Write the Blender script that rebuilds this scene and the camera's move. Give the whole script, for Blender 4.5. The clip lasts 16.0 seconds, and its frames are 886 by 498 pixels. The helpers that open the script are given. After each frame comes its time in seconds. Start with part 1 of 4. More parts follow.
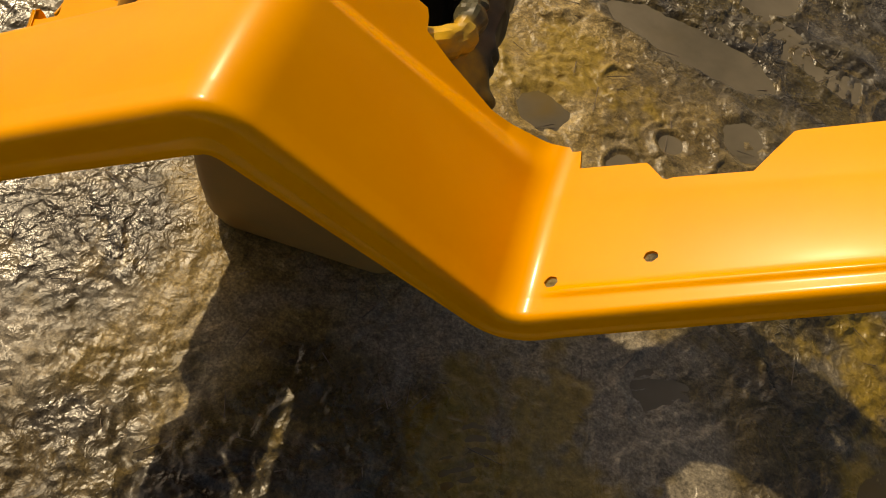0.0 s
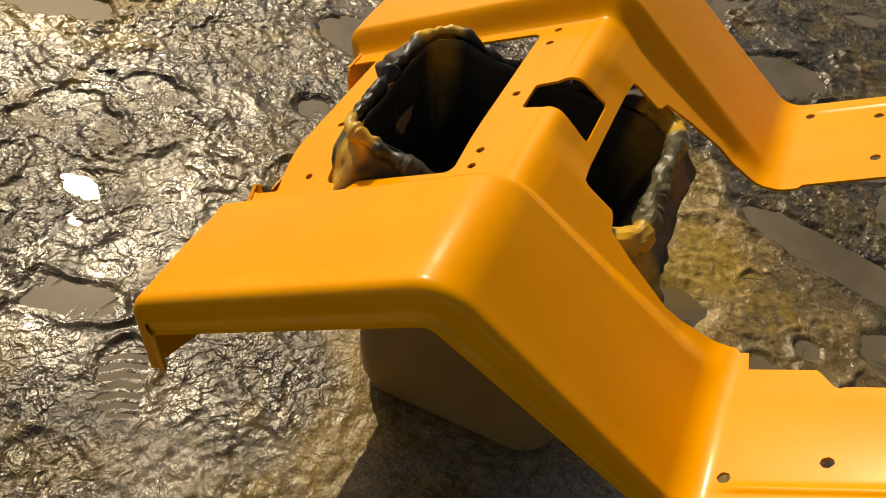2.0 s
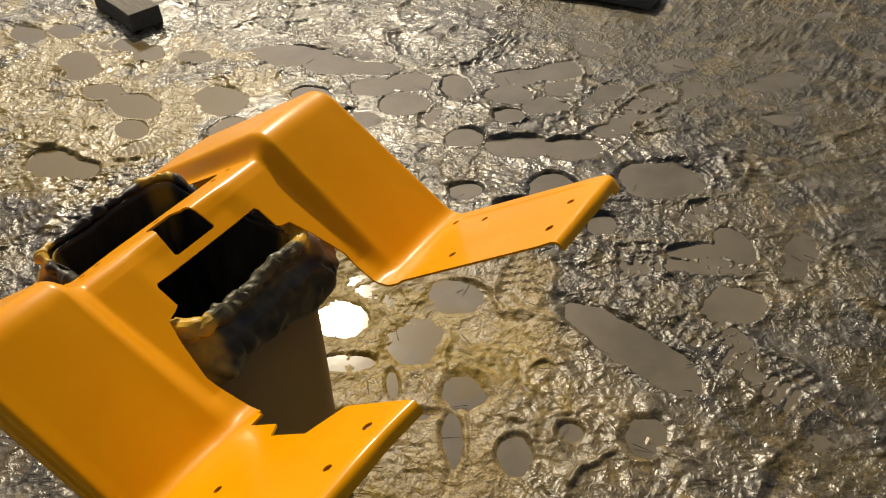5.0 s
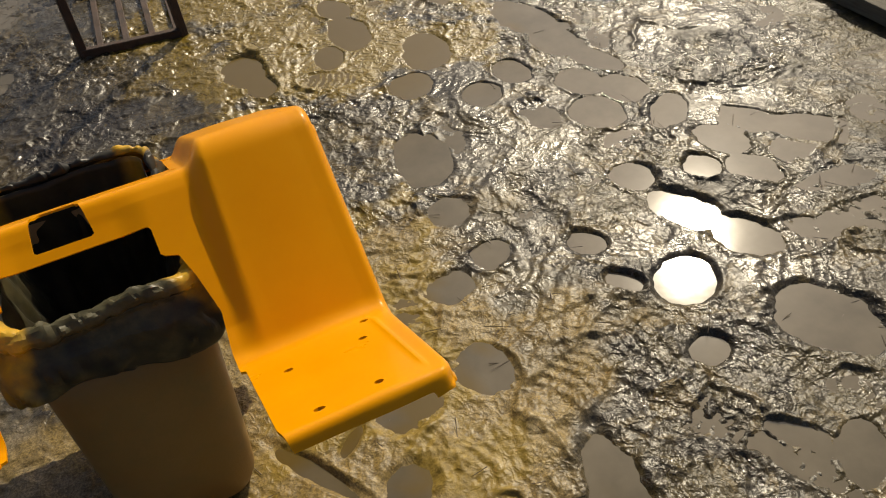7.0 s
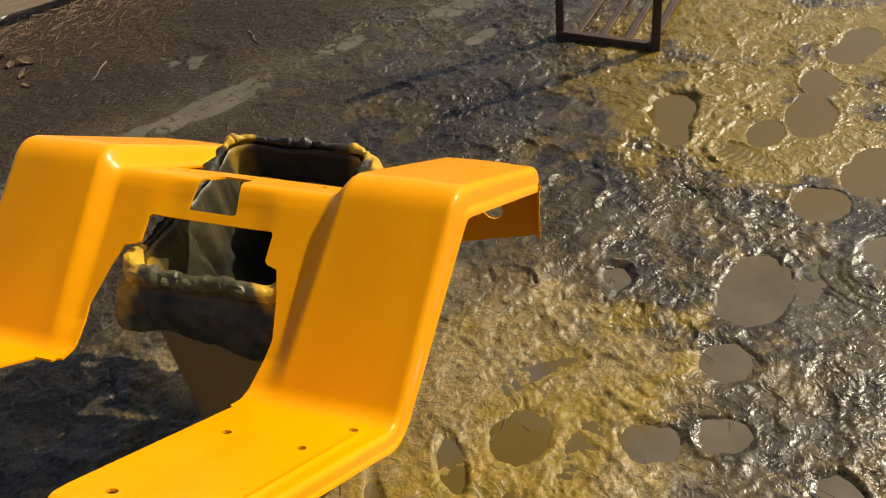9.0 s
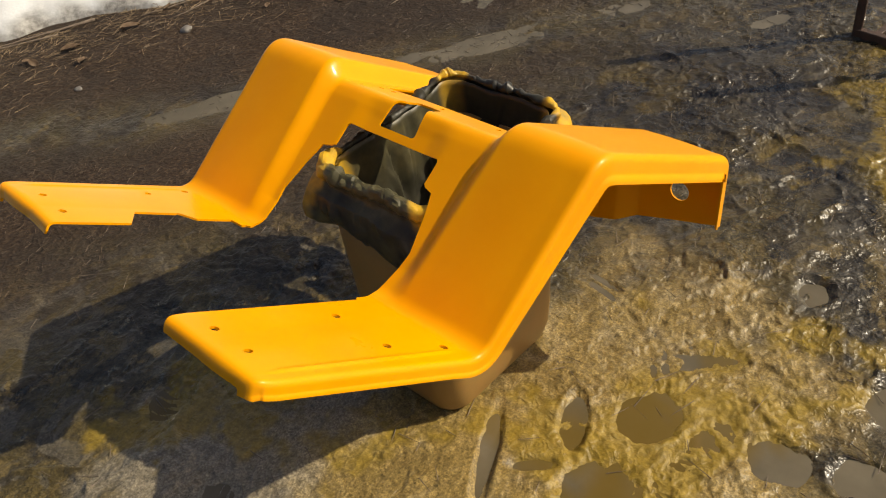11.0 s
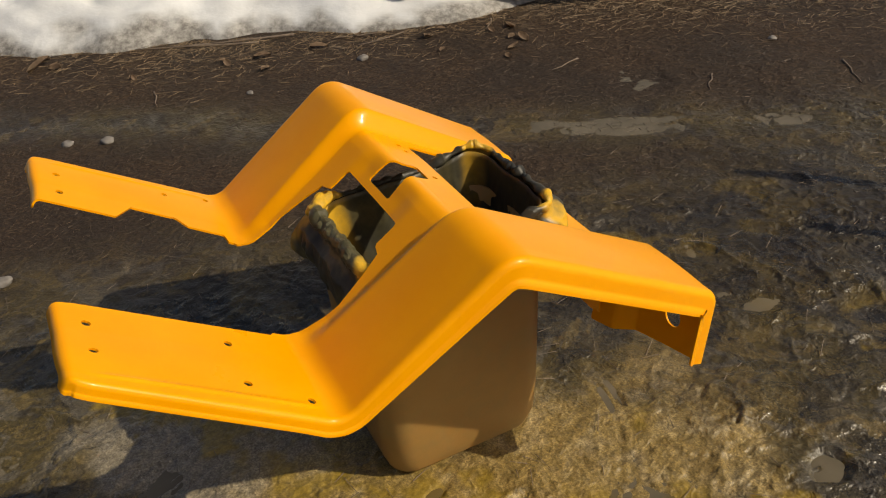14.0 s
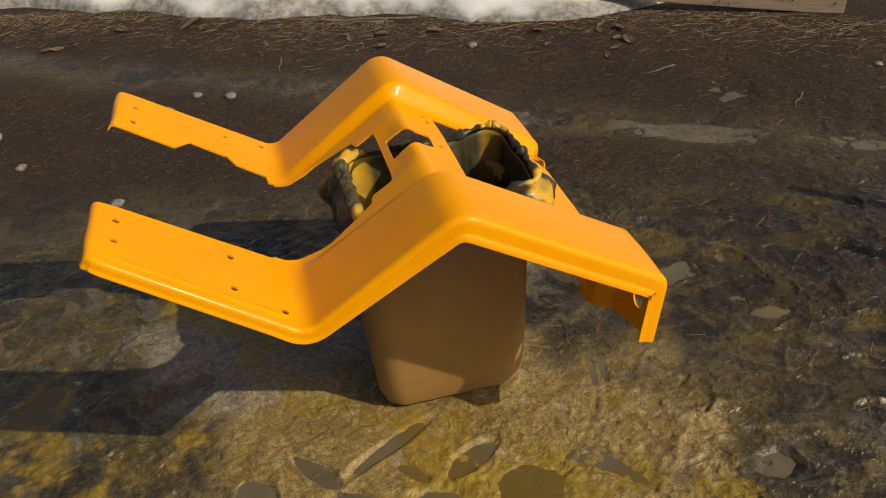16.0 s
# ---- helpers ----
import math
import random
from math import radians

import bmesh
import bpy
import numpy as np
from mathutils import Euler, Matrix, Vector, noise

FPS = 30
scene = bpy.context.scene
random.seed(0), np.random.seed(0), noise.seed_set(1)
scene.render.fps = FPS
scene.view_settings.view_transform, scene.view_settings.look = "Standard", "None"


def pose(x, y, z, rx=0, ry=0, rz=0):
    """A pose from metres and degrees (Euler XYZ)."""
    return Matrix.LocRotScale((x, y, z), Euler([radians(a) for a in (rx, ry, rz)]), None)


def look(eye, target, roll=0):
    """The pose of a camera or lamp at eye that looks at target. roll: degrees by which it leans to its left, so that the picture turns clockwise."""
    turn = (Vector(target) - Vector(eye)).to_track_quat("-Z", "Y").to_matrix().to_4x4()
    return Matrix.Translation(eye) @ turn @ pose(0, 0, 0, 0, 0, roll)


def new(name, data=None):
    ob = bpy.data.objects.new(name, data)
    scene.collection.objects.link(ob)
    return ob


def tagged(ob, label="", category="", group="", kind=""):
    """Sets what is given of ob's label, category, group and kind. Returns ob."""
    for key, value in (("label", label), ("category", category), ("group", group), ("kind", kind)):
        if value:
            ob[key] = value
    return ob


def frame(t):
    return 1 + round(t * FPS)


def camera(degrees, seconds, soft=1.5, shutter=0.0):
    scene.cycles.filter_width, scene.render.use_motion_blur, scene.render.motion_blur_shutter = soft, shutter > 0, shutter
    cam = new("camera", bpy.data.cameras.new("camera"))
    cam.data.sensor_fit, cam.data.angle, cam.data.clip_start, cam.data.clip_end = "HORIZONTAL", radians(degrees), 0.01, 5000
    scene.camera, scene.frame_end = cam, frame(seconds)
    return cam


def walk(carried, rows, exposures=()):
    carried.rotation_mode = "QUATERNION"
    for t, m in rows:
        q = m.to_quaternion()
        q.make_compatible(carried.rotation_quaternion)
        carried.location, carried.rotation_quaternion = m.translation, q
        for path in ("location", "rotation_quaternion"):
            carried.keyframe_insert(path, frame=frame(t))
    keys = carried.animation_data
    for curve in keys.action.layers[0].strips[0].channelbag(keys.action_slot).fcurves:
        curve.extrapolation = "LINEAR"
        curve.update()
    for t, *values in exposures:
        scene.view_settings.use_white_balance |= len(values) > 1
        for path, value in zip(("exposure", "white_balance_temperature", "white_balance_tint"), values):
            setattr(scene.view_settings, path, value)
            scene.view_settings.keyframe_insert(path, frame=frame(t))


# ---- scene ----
import functools
cam = camera(53.5, 16.0, 1.1)
PATH = [
    (0, (0.141, -0.716, 1.048), (0.082, 0.405, -0.608), 15.5),
    (0.5, (0.116, -0.725, 1.054), (0.038, 0.456, -0.558), 12.8),
    (1, (0.092, -0.726, 1.057), (-0.059, 0.475, -0.535), 12.9),
    (1.5, (0.057, -0.752, 1.064), (-0.219, 0.507, -0.466), 12.6),
    (2, (0.063, -0.78, 1.089), (-0.314, 0.556, -0.351), 10.7),
    (2.5, (0.105, -0.765, 1.132), (-0.357, 0.624, -0.231), 6.7),
    (3, (0.288, -0.68, 1.158), (-0.356, 0.689, -0.15), 0.4),
    (3.2, (0.368, -0.636, 1.162), (-0.374, 0.703, -0.125), -2.0),
    (5.3, (0.866, -0.573, 1.272), (-0.072, 0.66, 0.007), -5.8),
    (5.5, (0.847, -0.5, 1.263), (-0.092, 0.719, -0.015), -5.6),
    (6, (0.829, -0.337, 1.256), (-0.159, 0.801, -0.058), -3.4),
    (6.4, (0.973, -0.154, 1.26), (-0.228, 0.786, -0.034), -4.9),
    (6.5, (0.999, -0.099, 1.25), (-0.267, 0.775, -0.028), -5.0),
    (7, (0.969, 0.105, 1.223), (-0.417, 0.663, -0.106), -6.6),
    (7.5, (0.927, 0.26, 1.238), (-0.567, 0.484, -0.073), -8.9),
    (8, (0.983, 0.489, 1.244), (-0.618, 0.289, 0.062), -11.3),
    (8.5, (0.866, 0.589, 1.224), (-0.68, 0.203, 0.015), -10.3),
    (9, (0.77, 0.671, 1.22), (-0.652, 0.046, -0.04), -7.2),
    (9.5, (0.721, 0.841, 1.212), (-0.502, -0.152, -0.02), -7.9),
    (9.7, (0.721, 0.855, 1.222), (-0.443, -0.233, 0.012), -8.7),
    (11.8, (0.738, 0.895, 1.229), (-0.261, -0.219, -0.098), -7.8),
    (12, (0.746, 0.857, 1.206), (-0.244, -0.226, -0.153), -7.4),
    (12.5, (0.677, 0.788, 1.189), (-0.351, -0.239, -0.185), -4.6),
    (13, (0.494, 0.91, 1.201), (-0.441, -0.323, -0.066), -5.6),
    (13.5, (0.367, 1.011, 1.239), (-0.355, -0.46, 0.092), -7.3),
    (14, (0.382, 1.13, 1.219), (-0.279, -0.389, 0.099), -5.5),
    (14.5, (0.434, 1.314, 1.281), (-0.21, -0.262, 0.231), -3.2),
    (15, (0.341, 1.404, 1.297), (-0.238, -0.239, 0.313), -3.0),
    (15.5, (0.186, 1.435, 1.279), (-0.276, -0.227, 0.267), -3.7),
    (16, (0.194, 1.409, 1.258), (-0.142, -0.223, 0.152), -4.4),
]
walk(cam, [(t, look(eye, target, roll)) for t, eye, target, roll in PATH], [(0, -0.34, 8700, 10), (2, -0.33, 7900, 9), (5.5, -0.34, 7000, 8), (7.2, -0.36, 6900, 8), (8.5, 0.05, 6800, 8), (12, 0.03, 6900, 8), (13.5, -0.18, 6900, 9), (14.5, -0.38, 6900, 9), (16, -0.40, 6900, 9)])

# ---- light ----
SUN = Vector((-0.84, 0.78, 1.0)).normalized()
world = bpy.data.worlds.new("sky")
scene.world = world
world.use_nodes = True
wn = world.node_tree
wbg = wn.nodes["Background"]
sky = wn.nodes.new("ShaderNodeTexSky")
sky.sky_type = "NISHITA"
sky.sun_disc = False
sky.sun_elevation = math.asin(SUN.z)
sky.sun_rotation = math.atan2(SUN.x, SUN.y)
sky.air_density, sky.dust_density = 0.75, 4.0
wbg.inputs["Strength"].default_value = 0.092
wn.links.new(sky.outputs["Color"], wbg.inputs["Color"])
sun_data = bpy.data.lights.new("sun", "SUN")
sun_data.energy, sun_data.angle, sun_data.color = 4.2, radians(0.55), (1.0, 0.89, 0.70)
sun = new("sun", sun_data)
sun.matrix_world = look(tuple(SUN * 20), (0, 0, 0))


# ---- materials ----
def material(name):
    m = bpy.data.materials.new(name)
    m.use_nodes = True
    nt = m.node_tree
    return m, nt, nt.nodes["Principled BSDF"]


def node(nt, kind, **values):
    n = nt.nodes.new(kind)
    for key, value in values.items():
        n.inputs[key.replace("_", " ")].default_value = value
    return n


def noise_tex(nt, scale, detail=4.0, rough=0.55, stretch=None, warp=0.0):
    tc = nt.nodes.new("ShaderNodeTexCoord")
    n = node(nt, "ShaderNodeTexNoise", Scale=scale, Detail=detail, Roughness=rough, Distortion=warp)
    if stretch:
        mp = nt.nodes.new("ShaderNodeMapping")
        mp.inputs["Scale"].default_value = stretch
        nt.links.new(tc.outputs["Object"], mp.inputs["Vector"])
        nt.links.new(mp.outputs["Vector"], n.inputs["Vector"])
    else:
        nt.links.new(tc.outputs["Object"], n.inputs["Vector"])
    return n.outputs["Fac"]


def ramp(nt, fac, *stops):
    r = nt.nodes.new("ShaderNodeValToRGB")
    e = r.color_ramp.elements
    while len(e) < len(stops):
        e.new(0.5)
    for el, (p, c) in zip(e, stops):
        el.position = p
        el.color = (*c, 1) if isinstance(c, tuple) else (c, c, c, 1)
    nt.links.new(fac, r.inputs["Fac"])
    return r.outputs["Color"]


def mix(nt, fac, a, b, mode="MIX"):
    m = nt.nodes.new("ShaderNodeMix")
    m.data_type, m.blend_type = "RGBA", mode
    for sock, v in ((m.inputs["Factor"], fac), (m.inputs["A"], a), (m.inputs["B"], b)):
        if isinstance(v, bpy.types.NodeSocket):
            nt.links.new(v, sock)
        else:
            sock.default_value = (*v, 1) if isinstance(v, tuple) else v
    return m.outputs["Result"]


def attr(nt, name):
    a = nt.nodes.new("ShaderNodeAttribute")
    a.attribute_name = name
    return a.outputs["Fac"]


def bump(nt, p, height, strength, distance, before=None):
    b = node(nt, "ShaderNodeBump", Strength=strength, Distance=distance)
    nt.links.new(height, b.inputs["Height"])
    if before:
        nt.links.new(before, b.inputs["Normal"])
    nt.links.new(b.outputs["Normal"], p.inputs["Normal"])
    return b.outputs["Normal"]


def simple(name, c1, c2, scale, rough=(0.4, 0.6), bumps=(), metal=0.0, stretch=None, spec=0.5):
    """Two colours mixed by noise, roughness varied by a second noise, and layers of relief."""
    m, nt, p = material(name)
    f = noise_tex(nt, scale, 6, 0.6, stretch)
    nt.links.new(ramp(nt, f, (0.3, c1), (0.7, c2)), p.inputs["Base Color"])
    g = noise_tex(nt, scale * 0.37, 3, 0.5, stretch)
    nt.links.new(ramp(nt, g, (0.3, rough[0]), (0.7, rough[1])), p.inputs["Roughness"])
    p.inputs["Metallic"].default_value = metal
    p.inputs["Specular IOR Level"].default_value = spec
    last = None
    for sc, st, di in bumps:
        last = bump(nt, p, noise_tex(nt, sc, 4, 0.6, stretch), st, di, last)
    return m


def fender_material():
    m, nt, p = material("yellow_plastic")
    dust = ramp(nt, noise_tex(nt, 9, 5, 0.6), (0.35, (0.86, 0.335, 0.0015)), (0.75, (0.90, 0.372, 0.003)))
    nt.links.new(dust, p.inputs["Base Color"])
    nt.links.new(ramp(nt, noise_tex(nt, 5, 6, 0.65), (0.3, 0.27), (0.75, 0.37)), p.inputs["Roughness"])
    p.inputs["Specular IOR Level"].default_value = 0.13
    p.inputs["Coat Weight"].default_value = 0.14
    p.inputs["Coat Roughness"].default_value = 0.13
    bump(nt, p, noise_tex(nt, 420, 2, 0.5), 0.05, 0.0006)
    return m


def ridged(nt, scale, detail=5.0, warp=0.0, kind="RIDGED_MULTIFRACTAL"):
    tc = nt.nodes.new("ShaderNodeTexCoord")
    n = nt.nodes.new("ShaderNodeTexNoise")
    n.noise_type, n.normalize = kind, False
    for key, value in (("Scale", scale), ("Detail", detail), ("Distortion", warp), ("Offset", 0.9), ("Gain", 1.6)):
        n.inputs[key].default_value = value
    nt.links.new(tc.outputs["Object"], n.inputs["Vector"])
    return n.outputs["Fac"]


def mud_material():
    m, nt, p = material("wet_mud")
    fine = noise_tex(nt, 70, 7, 0.7)
    mid = noise_tex(nt, 5.5, 8, 0.68, None, 0.8)
    base = ramp(nt, mid, (0.30, (0.014, 0.0115, 0.0075)), (0.45, (0.031, 0.025, 0.015)), (0.58, (0.062, 0.050, 0.028)), (0.72, (0.130, 0.106, 0.064)))
    grain = ramp(nt, fine, (0.30, 0.55), (0.70, 1.45))
    specks = ramp(nt, noise_tex(nt, 240, 5, 0.75), (0.30, 0.35), (0.50, 0.95), (0.70, 1.75))
    grain = mix(nt, 1.0, grain, specks, "MULTIPLY")
    base = mix(nt, 1.0, base, grain, "MULTIPLY")
    olive = ramp(nt, noise_tex(nt, 3.1, 6, 0.65, None, 1.0), (0.49, 0.0), (0.55, 0.72))
    base = mix(nt, olive, base, mix(nt, 1.0, (0.080, 0.060, 0.019), grain, "MULTIPLY"))
    ochre = ramp(nt, noise_tex(nt, 6.3, 8, 0.62, None, 1.6), (0.55, 0.0), (0.575, 0.60))
    base = mix(nt, ochre, base, mix(nt, 1.0, (0.150, 0.108, 0.040), grain, "MULTIPLY"))
    grey = ramp(nt, noise_tex(nt, 7.7, 8, 0.62, None, 1.4), (0.56, 0.0), (0.585, 0.55))
    base = mix(nt, grey, base, mix(nt, 1.0, (0.105, 0.095, 0.078), grain, "MULTIPLY"))
    sand = mix(nt, 1.0, ramp(nt, noise_tex(nt, 9, 7, 0.7, None, 1.0), (0.3, (0.160, 0.108, 0.034)), (0.5, (0.27, 0.19, 0.064)), (0.72, (0.38, 0.30, 0.16))), grain, "MULTIPLY")
    base = mix(nt, attr(nt, "sand"), base, sand)
    base = mix(nt, attr(nt, "clay"), base, mix(nt, 1.0, (0.235, 0.205, 0.155), grain, "MULTIPLY"))
    paint = ramp(nt, fine, (0.3, (0.15, 0.098, 0.010)), (0.7, (0.36, 0.245, 0.026)))
    base = mix(nt, attr(nt, "paint"), base, paint)
    litter = ramp(nt, noise_tex(nt, 95, 7, 0.75), (0.32, (0.014, 0.009, 0.006)), (0.52, (0.042, 0.027, 0.017)), (0.72, (0.135, 0.088, 0.052)))
    litter = mix(nt, 1.0, litter, specks, "MULTIPLY")
    patches = ramp(nt, noise_tex(nt, 2.4, 5, 0.6), (0.42, 0.0), (0.62, 0.7))
    litter = mix(nt, patches, litter, mix(nt, 1.0, (0.028, 0.021, 0.016), grain, "MULTIPLY"))
    base = mix(nt, attr(nt, "litter"), base, litter)
    base = mix(nt, attr(nt, "peat"), base, mix(nt, 1.0, (0.020, 0.015, 0.010), grain, "MULTIPLY"))
    nt.links.new(base, p.inputs["Base Color"])
    wet = ramp(nt, noise_tex(nt, 8, 8, 0.72, None, 0.8), (0.34, 0.13), (0.50, 0.26), (0.66, 0.52))
    nt.links.new(mix(nt, attr(nt, "dry"), wet, (0.78, 0.78, 0.78)), p.inputs["Roughness"])
    n0 = bump(nt, p, ridged(nt, 17, 4, 0.3), 0.6, 0.005)
    n1 = bump(nt, p, ridged(nt, 46, 3, 0.8), 0.55, 0.0034, n0)
    n2 = bump(nt, p, noise_tex(nt, 105, 3, 0.6, (1.0, 0.6, 1.0), 0.8), 0.62, 0.0040, n1)
    n3 = bump(nt, p, noise_tex(nt, 300, 2, 0.6), 0.45, 0.0012, n2)
    smoothed = attr(nt, "slick")
    for out, full in ((n0, 0.42), (n1, 0.40), (n2, 0.52), (n3, 0.40)):
        k = nt.nodes.new("ShaderNodeMath")
        k.operation = "MULTIPLY_ADD"
        k.inputs[1].default_value, k.inputs[2].default_value = -0.45 * full, full
        nt.links.new(smoothed, k.inputs[0])
        nt.links.new(k.outputs["Value"], out.node.inputs["Strength"])
    p.inputs["Coat Weight"].default_value = 0.0
    gloss = nt.nodes.new("ShaderNodeMath")
    gloss.operation = "MULTIPLY_ADD"
    gloss.inputs[1].default_value, gloss.inputs[2].default_value = -0.35, 0.5
    nt.links.new(attr(nt, "dry"), gloss.inputs[0])
    nt.links.new(gloss.outputs["Value"], p.inputs["Specular IOR Level"])
    return m


def water_material():
    m, nt, p = material("muddy_water")
    c = ramp(nt, noise_tex(nt, 5.5, 6, 0.6), (0.3, (0.085, 0.070, 0.042)), (0.7, (0.165, 0.138, 0.092)))
    c = mix(nt, attr(nt, "paint"), c, (0.135, 0.088, 0.014))
    nt.links.new(c, p.inputs["Base Color"])
    p.inputs["Roughness"].default_value = 0.085
    bump(nt, p, noise_tex(nt, 18, 2, 0.5), 0.03, 0.004)
    return m


def snow_material():
    m, nt, p = material("old_snow")
    f = noise_tex(nt, 3.5, 6, 0.65)
    c = ramp(nt, f, (0.3, (0.56, 0.585, 0.62)), (0.6, (0.70, 0.715, 0.73)))
    dirt = ramp(nt, noise_tex(nt, 26, 6, 0.7), (0.4, (0.10, 0.09, 0.075)), (0.7, (0.45, 0.43, 0.40)))
    nt.links.new(mix(nt, attr(nt, "dirt"), c, dirt), p.inputs["Base Color"])
    p.inputs["Roughness"].default_value = 0.7
    n1 = bump(nt, p, noise_tex(nt, 9, 4, 0.5), 0.35, 0.03)
    bump(nt, p, noise_tex(nt, 120, 3, 0.6), 0.2, 0.003, n1)
    return m


def bag_material():
    m, nt, p = material("black_film")
    c = ramp(nt, noise_tex(nt, 30, 4, 0.6), (0.3, (0.014, 0.014, 0.013)), (0.7, (0.040, 0.038, 0.030)))
    spray = ramp(nt, noise_tex(nt, 18, 5, 0.6), (0.30, (0.24, 0.175, 0.05)), (0.45, (0.52, 0.32, 0.04)), (0.60, (0.80, 0.46, 0.025)))
    c = mix(nt, attr(nt, "dust"), c, ramp(nt, noise_tex(nt, 45, 5, 0.65), (0.3, (0.050, 0.046, 0.022)), (0.7, (0.150, 0.132, 0.062))))
    nt.links.new(mix(nt, attr(nt, "spray"), c, spray), p.inputs["Base Color"])
    nt.links.new(ramp(nt, noise_tex(nt, 12, 3, 0.5), (0.3, 0.34), (0.7, 0.50)), p.inputs["Roughness"])
    p.inputs["Specular IOR Level"].default_value = 0.35
    bump(nt, p, noise_tex(nt, 30, 2, 0.5), 0.15, 0.004)
    return m


def bin_material():
    m, nt, p = material("tan_polythene")
    c = ramp(nt, noise_tex(nt, 4, 5, 0.6), (0.3, (0.29, 0.145, 0.034)), (0.7, (0.37, 0.220, 0.068)))
    mud = ramp(nt, noise_tex(nt, 22, 6, 0.7), (0.45, 0.0), (0.75, 0.55))
    nt.links.new(mix(nt, mud, c, (0.22, 0.165, 0.060)), p.inputs["Base Color"])
    nt.links.new(ramp(nt, noise_tex(nt, 8, 4, 0.6), (0.3, 0.36), (0.7, 0.55)), p.inputs["Roughness"])
    p.inputs["Subsurface Weight"].default_value = 0.15
    p.inputs["Subsurface Radius"].default_value = (0.02, 0.012, 0.004)
    bump(nt, p, noise_tex(nt, 160, 3, 0.6), 0.15, 0.001)
    return m


def wood_material(name, c1, c2):
    m, nt, p = material(name)
    g = noise_tex(nt, 9, 6, 0.65, (1.2, 14, 14), 0.4)
    base = ramp(nt, g, (0.25, c1), (0.7, c2))
    knots = ramp(nt, noise_tex(nt, 7, 2, 0.4, (1, 3, 3)), (0.68, 0.0), (0.76, 0.8))
    nt.links.new(mix(nt, knots, base, tuple(v * 0.35 for v in c1)), p.inputs["Base Color"])
    p.inputs["Roughness"].default_value = 0.75
    bump(nt, p, g, 0.4, 0.003)
    return m


FENDER = fender_material()
MUD = mud_material()
WATER = water_material()
SNOW = snow_material()
BAG = bag_material()
BIN = bin_material()
BEAM = wood_material("weathered_pine", (0.30, 0.21, 0.14), (0.50, 0.39, 0.28))
GREYWOOD = wood_material("wet_grey_wood", (0.075, 0.064, 0.046), (0.165, 0.148, 0.11))
RUST = simple("rusty_steel", (0.030, 0.018, 0.012), (0.085, 0.045, 0.028), 30, (0.55, 0.8), ((90, 0.5, 0.002),))
CREAM = simple("cream_enamel", (0.55, 0.53, 0.42), (0.68, 0.66, 0.55), 6, (0.35, 0.5), ((60, 0.1, 0.001),))
TUBE = simple("grey_weathered_wood", (0.20, 0.175, 0.15), (0.34, 0.30, 0.26), 14, (0.6, 0.8), ((60, 0.5, 0.003),), 0.0, (1, 4, 4))
STONE = simple("grey_stone", (0.12, 0.11, 0.10), (0.26, 0.24, 0.22), 25, (0.6, 0.8), ((80, 0.4, 0.003),))
NEEDLE = simple("brown_needle", (0.035, 0.022, 0.014), (0.12, 0.080, 0.048), 9, (0.6, 0.8))
STRAW = simple("dry_straw", (0.11, 0.073, 0.040), (0.30, 0.215, 0.125), 6, (0.6, 0.8))
LEAF = simple("dry_leaf", (0.16, 0.10, 0.06), (0.32, 0.23, 0.15), 40, (0.6, 0.8))
BARK = simple("dark_bark", (0.030, 0.023, 0.018), (0.085, 0.066, 0.050), 50, (0.7, 0.9), ((70, 0.6, 0.004),))
TWIG = simple("twig_bark", (0.10, 0.075, 0.055), (0.22, 0.17, 0.13), 40, (0.7, 0.85))


# ---- shared geometry helpers ----
def mesh_from(name, verts, faces, mat, smooth=True):
    me = bpy.data.meshes.new(name)
    me.from_pydata([tuple(v) for v in verts], [], faces)
    me.materials.append(mat)
    me.polygons.foreach_set("use_smooth", [smooth] * len(me.polygons))
    me.update()
    return me


def grid_mesh(name, X, Y, Z, mat, attributes=None):
    """A quad sheet over arrays of equal shape, with float attributes on its points."""
    n, k = X.shape
    me = bpy.data.meshes.new(name)
    co = np.stack([X, Y, Z], -1).reshape(-1, 3).astype(np.float32)
    me.vertices.add(n * k)
    me.vertices.foreach_set("co", co.ravel())
    i, j = np.meshgrid(np.arange(n - 1), np.arange(k - 1), indexing="ij")
    a = (i * k + j).ravel()
    loops = np.stack([a, a + k, a + k + 1, a + 1], -1).astype(np.int32)
    me.loops.add(loops.size)
    me.loops.foreach_set("vertex_index", loops.ravel())
    me.polygons.add(len(loops))
    me.polygons.foreach_set("loop_start", np.arange(0, loops.size, 4, dtype=np.int32))
    me.polygons.foreach_set("use_smooth", np.ones(len(loops), dtype=bool))
    me.update(calc_edges=True)
    for key, arr in (attributes or {}).items():
        me.attributes.new(key, "FLOAT", "POINT").data.foreach_set("value", arr.ravel().astype(np.float32))
    me.materials.append(mat)
    return me


def part(name, bm, mat, parent=None, label="", smooth=True):
    me = bpy.data.meshes.new(name)
    bm.to_mesh(me)
    bm.free()
    me.materials.append(mat)
    me.polygons.foreach_set("use_smooth", [smooth] * len(me.polygons))
    ob = new(name, me)
    if parent:
        ob.parent = parent
    return tagged(ob, label)


def add_box(bm, size, m, bevel=0.0, segments=2):
    made = bmesh.ops.create_cube(bm, size=1.0, matrix=m @ Matrix.Diagonal((*size, 1)))["verts"]
    if bevel:
        edges = list({e for v in made for e in v.link_edges})
        bmesh.ops.bevel(bm, geom=edges, offset=bevel, segments=segments, affect="EDGES", profile=0.6)


